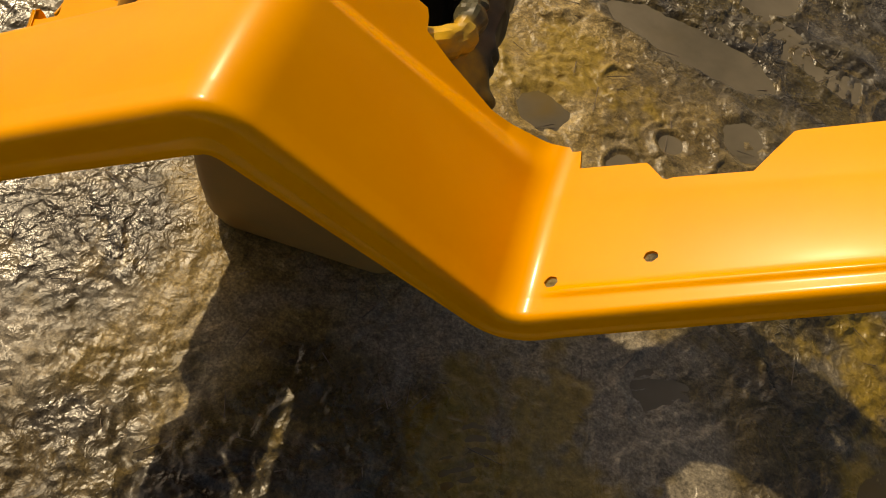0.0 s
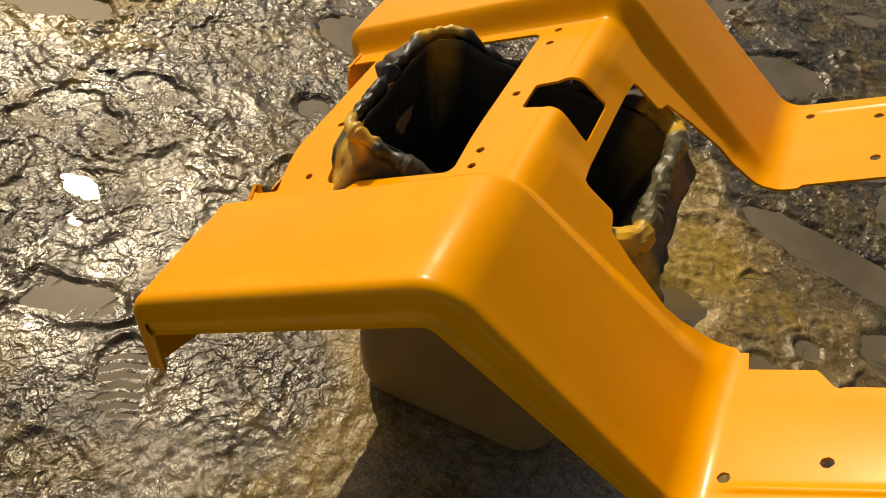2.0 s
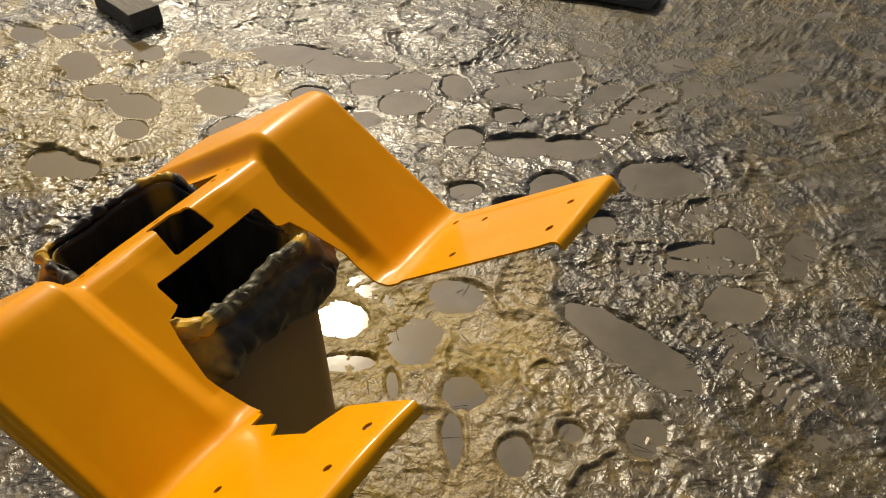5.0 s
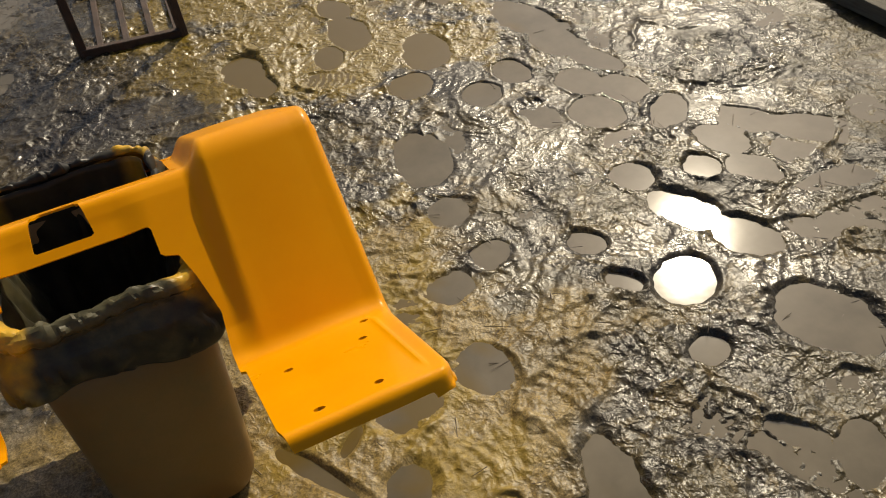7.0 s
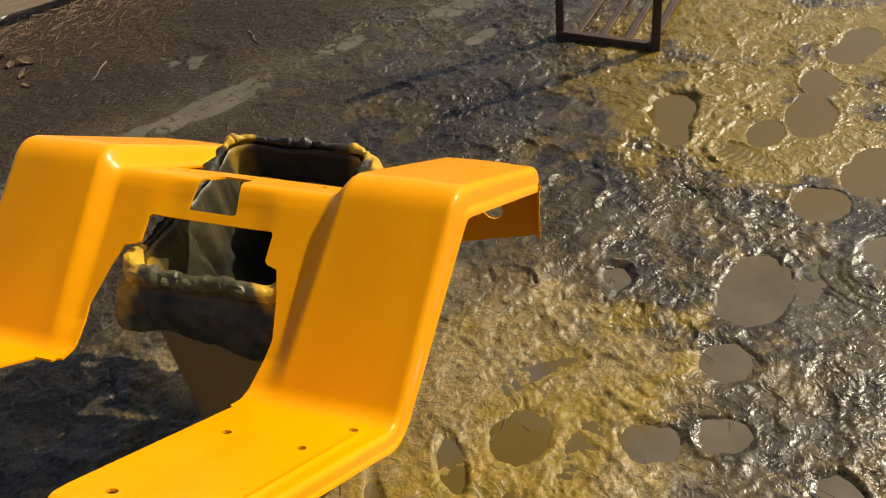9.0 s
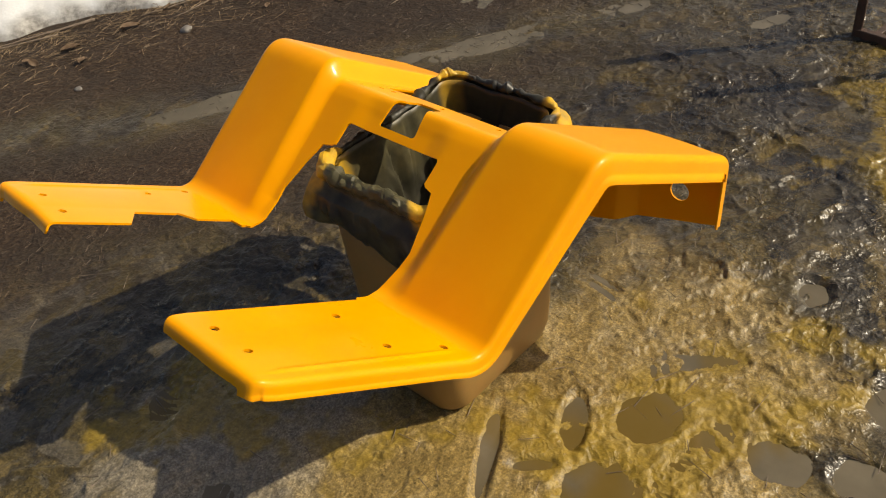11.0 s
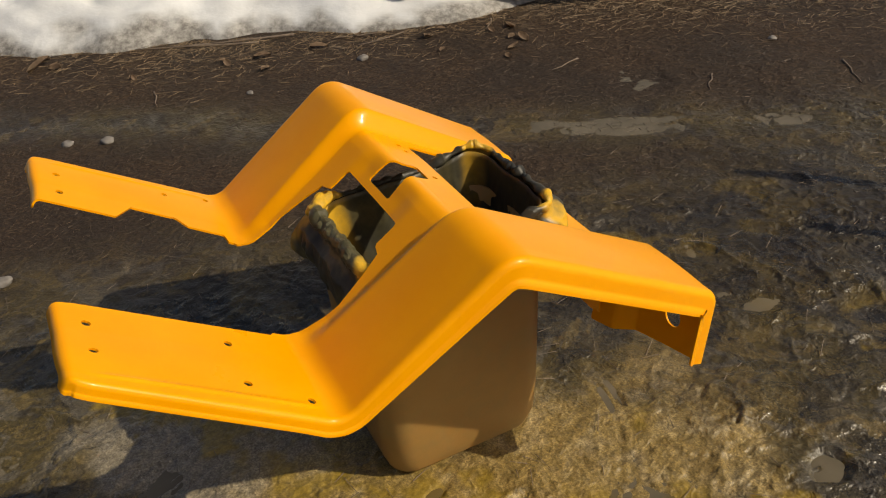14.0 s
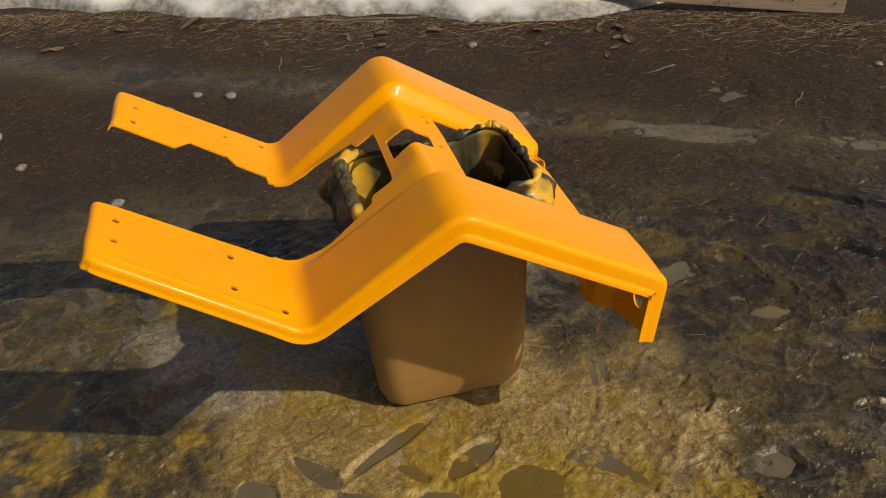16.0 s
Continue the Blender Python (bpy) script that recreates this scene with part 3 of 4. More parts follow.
def fender_region(s, t):
    """Positive where there is plastic, in metres from the rim, over profile parameter s and sideways t."""
    a = np.abs(t)
    end = SB[-1]
    d = np.minimum(T_LIP - a, np.minimum(s, end - s))
    # rounded outer corner of the toe
    d = np.minimum(d, -box_sdf(s, a, -0.3, end, -0.5, T_LIP, 0.006))
    # tail flap and tail stop at the inner side of each wing
    d = np.minimum(d, np.maximum(a - np.interp(s, [0, SB[1] - 0.03, SB[1] + 0.03], [0.112, 0.125, 0.145]), s - s_at(-0.352)))
    d = np.minimum(d, s - np.where(t > 0, 0.060, 0.088) * (a - 0.115) / 0.225)
    cut = [box_sdf(s, t, s_at(-0.290), s_at(-0.142), -0.140, 0.152, 0.012)]
    half = 0.024 + (s - s_at(-0.108)) * 0.11
    cut.append(np.maximum(box_sdf(s, t, s_at(-0.108), s_at(0.001), -0.06, 0.06, 0.004), np.abs(t + 0.004) - half))
    cut.append(box_sdf(s, t, s_at(0.013), s_at(0.2), -0.096, 0.100, 0.006))
    # inner edge of slope and foot plate
    inner_s = [s_at(v) for v in (0.050, 0.052, 0.083, 0.130, 0.178, 0.200)]
    edge = np.interp(s, inner_s, [0.09, 0.119, 0.131, 0.143, 0.136, 0.136])
    plain = np.interp(s, [s_at(0.224), s_at(0.226), s_at(0.45), end], [0.136, 0.142, 0.140, 0.146])
    notched = np.interp(s, [s_at(v) for v in (0.216, 0.2175, 0.272, 0.286, 0.350, 0.373)], [0.142, 0.165, 0.166, 0.187, 0.188, 0.144])
    foot = np.where(t > 0, plain, notched)
    edge = np.where(s > s_at(0.205), foot, edge)
    cut.append(np.where(s > s_at(0.0495), a - edge, 1.0))
    d2 = d
    for c in cut:
        d2 = np.minimum(d2, c)
    # inner corner of the toe
    d2 = np.minimum(d2, (a - 0.142) + (end - 0.018 - s) * 1.2 + 0.012 + np.where(s < end - 0.09, 1.0, 0.0))
    for hx, ht in ((0.290, 0.183), (0.289, 0.280), (0.220, 0.299), (0.443, 0.183), (0.443, 0.253)):
        d2 = np.minimum(d2, np.hypot(s - s_at(hx), a - ht) - 0.0062)
    for hx, ht in ((-0.124, 0.155), (-0.124, 0.122), (-0.124, 0.005), (-0.124, -0.105), (-0.124, -0.132), (-0.316, 0.124), (-0.316, -0.124), (-0.318, -0.022), (-0.318, 0.03)):
        d2 = np.minimum(d2, np.hypot(s - s_at(hx), t - ht) - 0.0052)
    d2 = np.minimum(d2, np.hypot(s - (SB[1] - 0.092), a - 0.268) - 0.017)
    return d2


def fender_points(s, t):
    """The plastic's outer face in space."""
    a = np.abs(t)
    sign = np.sign(t)
    x, z = np.interp(s, PS, PXZ[:, 0]), np.interp(s, PS, PXZ[:, 1])
    tx, tz = np.interp(s, PS, PTAN[:, 0]), np.interp(s, PS, PTAN[:, 1])
    norm = np.hypot(tx, tz)
    nx, nz = -tz / norm, tx / norm
    # centre panel lies lower than the wings, most on the top, and fades out at tail and foot
    low = np.interp(s, [SB[1], s_at(-0.30), SB[2] - 0.03, SB[2] + 0.05, s_at(0.04), s_at(0.15), SB[3]], [0.030, 0.031, 0.033, 0.020, 0.018, 0.012, 0.0])
    wide = np.interp(s, [SB[2], SB[3]], [0.0, -0.018])
    h = -low * (1 - smooth(0.164 + wide, 0.198 + wide, a))
    # the bar between the two openings dips
    h = h - 0.005 * smooth(s_at(-0.045), s_at(-0.005), s) * smooth(s_at(0.07), s_at(0.03), s) * smooth(0.105, 0.06, a)
    # rolled side lip: down over a fillet, then flaring out
    k = np.interp(s, [SB[2] - 0.02, SB[2] + 0.10, SB[3] - 0.04, SB[3] + 0.05, SB[4], SB[5]], [1.0, 0.82, 0.60, 0.50, 0.46, 0.0])
    q = np.clip((a - T_EDGE) / (T_LIP - T_EDGE), 0, 1)
    ang = np.minimum(q / 0.42, 1) * radians(80)
    R = 0.0125 * (0.35 + 0.65 * k)
    drop = R * (1 - np.cos(ang)) + np.maximum(q - 0.42, 0) * 0.050 * k
    out = R * np.sin(ang) + np.maximum(q - 0.42, 0) * 0.006 * k + 0.004 * smooth(0.72, 0.9, q) * k
    y = np.minimum(a, T_EDGE) + out
    # the foot plate narrows to its toe, the tail is a little wider
    narrow = np.interp(s, [0, SB[1], SB[2], SB[3], SB[4], SB[5]], [1.08, 1.04, 0.995, 0.99, 0.80, 0.78])
    y = np.where(y > 0.2, 0.2 + (y - 0.2) * narrow, y)
    y = y - np.interp(s, [SB[2], SB[3], SB[5]], [0.001, 0.007, 0.008]) * smooth(0.300, 0.337, a)
    turn = np.clip((s - SB[4] + 0.034) / (SB[5] - SB[4] + 0.034), 0, 1) * 0.97
    y = y - 0.036 * (1 - np.sqrt(1 - turn * turn)) * np.clip((a - 0.22) / 0.10, 0, 1)
    # shallow bead along the outer side of the foot plate
    bead = 0.002 * smooth(SB[4] - 0.02, SB[4] - 0.06, s) * np.exp(-((a - 0.312) / 0.006) ** 2) * smooth(SB[3] + 0.02, SB[3] + 0.05, s)
    h = h + bead
    # softly dished wing faces
    h = h + 0.0015 * np.sin(np.clip((a - 0.2) / 0.12, 0, 1) * math.pi)
    # at the toe the side lip keeps square to the foot plate, so that the rolled rim runs on round the corner
    toe = smooth(SB[4] - 0.012, SB[4] + 0.002, s)
    lx, lz = nx + (-0.554 - nx) * toe, nz + (0.832 - nz) * toe
    px = x + nx * h - lx * drop
    # one wing is a little shorter than the other, fore and aft of the apex
    short = np.where(t < 0, smooth(-0.05, -0.22, t), 0.0)
    px = px + short * (px + 0.06) * np.where(px < -0.06, -0.115, -0.022)
    return np.stack([px, sign * y - 0.006, z + nz * h - lz * drop], -1)


def clip_sheet(sv, tv, region):
    """Triangles of a fine sheet cut along the zero line of region."""
    Sg, Tg = np.meshgrid(sv, tv, indexing="ij")
    D = region(Sg, Tg)
    n, k = Sg.shape
    pts = list(zip(Sg.ravel().tolist(), Tg.ravel().tolist()))
    D = D.ravel().tolist()
    faces, cache = [], {}

    def cross(i, j):
        key = (min(i, j), max(i, j))
        if key not in cache:
            f = D[i] / (D[i] - D[j])
            cache[key] = len(pts)
            pts.append((pts[i][0] + f * (pts[j][0] - pts[i][0]), pts[i][1] + f * (pts[j][1] - pts[i][1])))
        return cache[key]

    for i in range(n - 1):
        for j in range(k - 1):
            q = (i * k + j, (i + 1) * k + j, (i + 1) * k + j + 1, i * k + j + 1)
            ins = [D[v] > 0 for v in q]
            if all(ins):
                faces.append(q)
            elif any(ins):
                poly = []
                for a, b in zip(q, q[1:] + q[:1]):
                    if D[a] > 0:
                        poly.append(a)
                    if (D[a] > 0) != (D[b] > 0):
                        poly.append(cross(a, b))
                if len(poly) > 2:
                    faces.append(tuple(poly))
    used = sorted({v for f in faces for v in f})
    at = {v: i for i, v in enumerate(used)}
    return np.array([pts[v] for v in used]), [tuple(at[v] for v in f) for f in faces]


def build_fender():
    """A shell of even thickness, shaded as one and split into its panels."""
    st, faces = clip_sheet(np.arange(0.0005, SB[-1], 0.0045), np.arange(-0.3935, 0.394, 0.0045), fender_region)
    S, T = st[:, 0], st[:, 1]
    e = 0.0012
    ds = fender_points(S + e, T) - fender_points(S - e, T)
    dt = fender_points(S, T + e) - fender_points(S, T - e)
    nrm = np.cross(ds, dt)
    nrm /= np.linalg.norm(nrm, axis=1)[:, None] + 1e-12
    outer = fender_points(S, T)
    inner = outer - nrm * 0.0032
    n = len(outer)
    co = np.concatenate([outer, inner])
    nor = np.concatenate([nrm, -nrm])
    edges = {}
    for f in faces:
        for a, b in zip(f, f[1:] + f[:1]):
            edges[(a, b)] = f
    base = new("fender")
    groups = {}
    for f in faces:
        cs, ct = sum(S[v] for v in f) / len(f), sum(T[v] for v in f) / len(f)
        side = 1 if ct > 0 else -1
        if cs > SB[3] + 0.012:
            key = ("foot_plate", side)
        elif cs < SB[1] - 0.012 and abs(ct) > 0.14:
            key = ("tail_flap", side)
        elif abs(ct) > 0.180 or cs > s_at(0.0505):
            key = ("wing", side)
        else:
            key = ("centre_panel", 0)
        groups.setdefault(key, []).append(f)
    for (name, side), group in groups.items():
        polys = [f for f in group] + [tuple(v + n for v in f[::-1]) for f in group]
        for f in group:
            for a, b in zip(f, f[1:] + f[:1]):
                if (b, a) not in edges:
                    polys.append((b, a, a + n, b + n))
        used = sorted({v for f in polys for v in f})
        at = {v: i for i, v in enumerate(used)}
        me = mesh_from(name, co[used], [tuple(at[v] for v in f) for f in polys], FENDER)
        rims = [len(p.vertices) == 4 and any(used[v] < n for v in p.vertices) and any(used[v] >= n for v in p.vertices) for p in me.polygons]
        loops = []
        for p, rim in zip(me.polygons, rims):
            for v in p.vertices:
                loops.append(tuple(p.normal) if rim else tuple(nor[used[v]]))
        me.normals_split_custom_set(loops)
        ob = new(name, me)
        ob.parent = base
    flange = bmesh.new()
    add_box(flange, (0.0032, 0.262, 0.152), pose(-0.340, -0.004, 0.302, 0, 4, 0), 0.0014, 2)
    part("rear_flange", flange, FENDER, base)
    return tagged(base, "glossy orange-yellow moulded plastic quad bike fender resting on a bin", "fender")


fender = build_fender()


# ---- bin with its film liner ----
def ring(cx, cy, hx, hy, r, n):
    """n points round a rounded rectangle."""
    out = []
    per = [2 * (hy - r), math.pi * r / 2, 2 * (hx - r), math.pi * r / 2] * 2
    total = sum(per)
    for i in range(n):
        d = total * i / n
        k = 0
        while d > per[k]:
            d -= per[k]
            k += 1
        if k % 2 == 0:
            p = [(hx, -hy + r + d), (hx - r - d, hy), (-hx, hy - r - d), (-hx + r + d, -hy)][k // 2]
        else:
            a = [0, 90, 180, 270][k // 2] + math.degrees(d / r)
            c = [(hx - r, hy - r), (-hx + r, hy - r), (-hx + r, -hy + r), (hx - r, -hy + r)][k // 2]
            p = (c[0] + r * math.cos(radians(a)), c[1] + r * math.sin(radians(a)))
        out.append((cx + p[0], cy + p[1]))
    return out


def loft(rings):
    n = len(rings[0])
    verts = [p for r in rings for p in r]
    faces = [(i * n + k, i * n + (k + 1) % n, (i + 1) * n + (k + 1) % n, (i + 1) * n + k) for i in range(len(rings) - 1) for k in range(n)]
    return verts, faces


def build_bin():
    N = 96
    levels = [(0.000, 0.118, 0.070, 0.045), (0.004, 0.130, 0.082, 0.045), (0.018, 0.143, 0.096, 0.045), (0.045, 0.151, 0.104, 0.046), (0.10, 0.156, 0.108, 0.046),
              (0.20, 0.159, 0.112, 0.046), (0.32, 0.162, 0.116, 0.046), (0.428, 0.165, 0.119, 0.046)]
    rings = [[(x, y, z - 0.004) for x, y in ring(-0.080, 0.006, hx, hy, r, N)] for z, hx, hy, r in levels]
    rings += [[(x, y, z - 0.004) for x, y in ring(-0.080, 0.006, hx - 0.004, hy - 0.004, r, N)] for z, hx, hy, r in reversed(levels[1:])]
    verts, faces = loft(rings)
    faces += [tuple(range(N))[::-1], tuple(range(len(verts) - N, len(verts)))]
    base = new("bin")
    foot, wall = [f for f in faces if max(verts[v][2] for v in f) < 0.016], [f for f in faces if max(verts[v][2] for v in f) >= 0.016]
    for name, group, label in (("body", wall, ""), ("base", foot, "scuffed rounded base edge")):
        used = sorted({v for f in group for v in f})
        at = {v: i for i, v in enumerate(used)}
        ob = new(name, mesh_from(name, [verts[v] for v in used], [tuple(at[v] for v in f) for f in group], BIN))
        ob.parent = base
        tagged(ob, label)
    return tagged(base, "open tan plastic bin smeared with mud and overspray", "bin")


def pleat(p, along, down, seed):
    """Folds of thin film, with sharp valleys between rounded lobes, long in z; about -0.4 to 1."""
    q = Vector((p.x * along, p.y * along, p.z * down + seed))
    w = noise.noise(q * 0.5 + Vector((seed, 3, 1)))
    return abs(noise.noise(q + Vector((w, w, 0)))) * 2.6 - 0.4


def build_liner():
    """Thin film inside the bin, rolled over its rim and hanging down outside in folds."""
    base = new("bin_liner")
    N = 300
    ring_at = lambda off: ring(-0.094, 0.002, 0.160 + off, 0.119 + off, 0.036 + max(off, 0), N)
    outward = [(Vector((b[0] - a[0], b[1] - a[1], 0))).normalized() for a, b in zip(ring_at(0.0), ring_at(0.02))]
    ramp01 = lambda e0, e1, v: float(smooth(e0, e1, np.array(v)))

    def place(k, off, z):
        x, y = ring_at_cache.setdefault(round(off, 4), ring_at(off))[k]
        return Vector((x, y, z))

    ring_at_cache = {}
    cells = []
    for k, (x, y) in enumerate(ring_at(0.0)):
        front, back = ramp01(0.0, 0.05, x), ramp01(-0.15, -0.23, x)
        corner = ramp01(0.068, 0.106, abs(y)) * max(ramp01(0.0, 0.035, x), ramp01(-0.20, -0.235, x))
        lift = 0.012 * back - 0.004 * front + 0.009 * noise.noise(Vector((x * 14, y * 14, 2.0))) * (front + back)
        covered = 1 - max(front, back)
        cells.append((front, back, corner, lift, covered))

    def sheet(name, rows, label):
        """rows of (offset, height, fold depth, kind) for every point round the rim."""
        verts, spray, dust = [], [], []
        for f, shape in rows:
            for k in range(N):
                p, yellow, grey = shape(k, f)
                verts.append(tuple(p))
                spray.append(yellow)
                dust.append(grey)
        faces = [(i * N + k, i * N + (k + 1) % N, (i + 1) * N + (k + 1) % N, (i + 1) * N + k) for i in range(len(rows) - 1) for k in range(N)]
        if name == "inner_film":
            faces.append(tuple(range(N))[::-1])
        me = mesh_from(name, verts, faces, BAG)
        me.set_sharp_from_angle(angle=0.38)
        me.attributes.new("spray", "FLOAT", "POINT").data.foreach_set("value", spray)
        me.attributes.new("dust", "FLOAT", "POINT").data.foreach_set("value", dust)
        ob = new(name, me)
        ob.parent = base
        mod = ob.modifiers.new("thickness", "SOLIDIFY")
        mod.thickness, mod.offset = 0.0008, 0.0
        tagged(ob, label)

    def blot(p):
        return 0.6 * noise.noise(p * 19) + 0.4 * noise.noise(p * 63)

    def inner(k, f):
        front, back, corner, lift, covered = cells[k]
        z = 0.05 + 0.424 * f + lift * f
        p = place(k, -0.082 * (1 - f) ** 1.3 - 0.004, z)
        fold = 0.011 * pleat(p, 17, 4, 3.0) + 0.004 * pleat(p, 48, 15, 8.0)
        p -= outward[k] * max(fold, -0.002) * (0.25 + 0.75 * min(1, (1 - f) * 4))
        upper = ramp01(0.55, 1.0, f)
        shed = ramp01(0.02, -0.09, p.y) * ramp01(0.35, 0.9, f) * ramp01(-0.24, -0.16, p.x)
        yellow = ramp01(0.15, 0.9, 0.6 * corner * upper + 0.20 * shed + 0.12 * blot(p))
        return p, 0.8 * yellow, ramp01(0.0, 0.9, 0.02 + 0.15 * upper + 0.28 * shed + 0.22 * blot(p))

    def rim_radius(k):
        return 0.0055 + 0.0065 * cells[k][0] + 0.002 * noise.noise(place(k, 0.0, 0.3) * 21)

    def hem(k, f):
        front, back, corner, lift, covered = cells[k]
        r = rim_radius(k)
        a = radians(185 - 215 * f)
        z = 0.474 + lift + r * 0.6 + r * math.sin(a) - 0.004 * covered
        p = place(k, 0.006 + r * math.cos(a), z)
        fold = 0.0050 * pleat(p, 30, 26, 5.0) + 0.0022 * pleat(p, 75, 60, 9.0)
        p += outward[k] * fold * math.cos(a) + Vector((0, 0, fold * math.sin(a)))
        yellow = ramp01(0.25, 0.75, 1.15 * corner + 0.35 * blot(p))
        return p, yellow, ramp01(-0.1, 0.7, 0.12 + 0.30 * front - 0.15 * back + 0.4 * blot(p))

    def skirt(k, f):
        front, back, corner, lift, covered = cells[k]
        x, y = ring_at_cache[0.0][k]
        end = 0.408 - 0.016 * front + 0.020 * corner * front + 0.030 * noise.noise(Vector((x * 9, y * 9, 6.0)))
        r = rim_radius(k)
        top = 0.474 + lift + r * 0.1 - 0.004 * covered
        z = top + (end - top) * f
        flare = 0.018 * corner * front * f * (1 if y < 0 else 0.15)
        start = 0.006 + r * 0.866
        p = place(k, start + (0.012 + 0.013 * front - start + 0.012 * math.sin(f * 2.2)) * ramp01(0.0, 0.35, f) - 0.004 * math.sin(math.pi * min(1, f / 0.3)), z)
        joint = 0.866 * (0.0050 * pleat(p, 30, 26, 5.0) + 0.0022 * pleat(p, 75, 60, 9.0)) * max(0, 1 - f * 5)
        fold = (0.017 * pleat(p, 15, 9, 1.0) + 0.006 * pleat(p, 44, 22, 4.0)) * min(1, f * 1.6)
        p += outward[k] * (max(fold, -0.001) + flare + joint)
        p.z += 0.008 * noise.noise(p * 24) * f
        yellow = ramp01(0.35, 0.9, (1.15 * corner - 0.55 * f) + 0.45 * blot(p))
        return p, 0.8 * yellow, ramp01(0.1, 0.9, 0.25 + 0.7 * blot(p) + 0.15 * front)

    place(0, 0.0, 0.0)
    sheet("inner_film", [(i / 40, inner) for i in range(41)], "black film lining the inside of the bin")
    sheet("rolled_hem", [(i / 14, hem) for i in range(15)], "rolled film edge with yellow corners")
    sheet("skirt", [(i / 22, skirt) for i in range(23)], "hanging folds of dusty black film")
    return tagged(base, "crumpled black film liner with yellow overspray, folded over a bin rim", "liner")


build_bin()
build_liner()


# ---- things beyond ----
def plank(name, a, b, wide, thick, mat, label, up=(0, 0, 1), category="plank"):
    """A sawn plank from a to b, worn at its edges."""
    a, b = Vector(a), Vector(b)
    x = (b - a).normalized()
    y = Vector(up).cross(x).normalized()
    z = x.cross(y)
    m = Matrix((x, y, z)).transposed().to_4x4()
    bm = bmesh.new()
    add_box(bm, ((b - a).length, wide, thick), Matrix(), 0.004, 2)
    bmesh.ops.subdivide_edges(bm, edges=[e for e in bm.edges if e.calc_length() > 0.3], cuts=30)
    for v in bm.verts:
        v.co += Vector((0, noise.noise(v.co * 6), noise.noise(v.co * 6 + Vector((3, 1, 8))))) * 0.0025
    ob = part(name, bm, mat, None, label, False)
    ob.matrix_world = Matrix.Translation((a + b) / 2) @ m
    return tagged(ob, category=category)


beam = plank("timber_beam", (-0.956, -2.155, 0.130), (-2.120, -1.565, 0.045), 0.055, 0.098, BEAM, "weathered pale pine beam lying against the snow bank", category="beam")
NAIL = simple("rusty_nail", (0.02, 0.014, 0.01), (0.05, 0.03, 0.02), 60, (0.6, 0.8))
rnd = random.Random(3)
for _ in range(14):
    bm = bmesh.new()
    bmesh.ops.create_cone(bm, cap_ends=True, segments=8, radius1=0.0035, radius2=0.003, depth=0.006, matrix=pose(rnd.uniform(-0.62, 0.62), 0.0285 * -1, rnd.uniform(-0.04, 0.04), 90, 0, 0))
    part("nail", bm, NAIL, beam)

plank("plank", (-0.78, 2.065, 0.030), (-0.165, 2.085, 0.024), 0.115, 0.045, GREYWOOD, "grey wet sawn plank lying on the mud")
plank("wood_block", (-1.700, 1.215, 0.035), (-2.02, 1.31, 0.035), 0.115, 0.065, GREYWOOD, "short grey block of sawn timber on the mud", category="block")


def build_rack():
    """A rusty angle-steel stand with bars at its foot."""
    base = new("steel_rack")
    base.location = (-1.612, 0.230, 0.0)
    A, B = Vector((-0.024, -0.145, 0)), Vector((0.022, 0.146, 0))
    back = Vector((-0.42, 0.04, 0))
    lean = Vector((-0.06, -0.015, 0.62))

    def bar(name, p, q, w, h):
        d = (q - p)
        m = Matrix.Translation((p + q) / 2) @ d.to_track_quat("X", "Z").to_matrix().to_4x4()
        bm = bmesh.new()
        add_box(bm, (d.length + h * 0.5, w, h), m, 0.002, 1)
        part(name, bm, RUST, base, "", False)

    z0 = Vector((0, 0, 0.014))
    bar("post", A, A + lean, 0.024, 0.024)
    bar("post", B, B + lean, 0.024, 0.024)
    bar("rail", A + z0, B + z0, 0.022, 0.026)
    bar("rail", A + back + z0, B + back + z0, 0.022, 0.026)
    for f in (0.18, 0.44, 0.70, 0.95):
        p = A + (B - A) * f + Vector((0, 0, 0.018))
        bar("slat", p, p + back, 0.020, 0.012)
    return tagged(base, "rusty brown steel stand with open bars, on yellow-stained mud", "rack")


build_rack()


def build_handle():
    base = new("cultivator_handle")
    base.location = (-1.75, -1.98, 0.12)

    def P(x, y, z):
        return Vector((x + 1.75, y + 1.98, z - 0.12))

    grip = [P(-1.545, -2.02, 0.05), P(-1.580, -2.005, 0.135), P(-1.634, -1.975, 0.200), P(-1.72, -1.931, 0.232), P(-1.893, -1.85, 0.258), P(-2.10, -1.745, 0.325), P(-2.40, -1.60, 0.42)]
    part("grip", tube_bm(grip, [0.017, 0.017, 0.018, 0.021, 0.024, 0.024, 0.024], 12, True, 1.2), TUBE, base)
    part("strut", tube_bm([P(-1.80, -1.89, 0.235), P(-1.825, -1.885, 0.16), P(-1.835, -1.88, 0.02)], 0.009, 8), RUST, base)
    part("strut", tube_bm([P(-1.915, -1.845, 0.25), P(-1.895, -1.85, 0.15), P(-1.875, -1.855, 0.02)], 0.008, 8), RUST, base)
    part("second_grip", tube_bm([P(-1.66, -2.10, 0.36), P(-1.72, -2.07, 0.30), P(-1.82, -2.02, 0.285), P(-1.98, -1.95, 0.31)], 0.014, 10), TUBE, base)
    return tagged(base, "curved grey wooden cultivator handle with thin iron struts in snow", "handle")


build_handle()


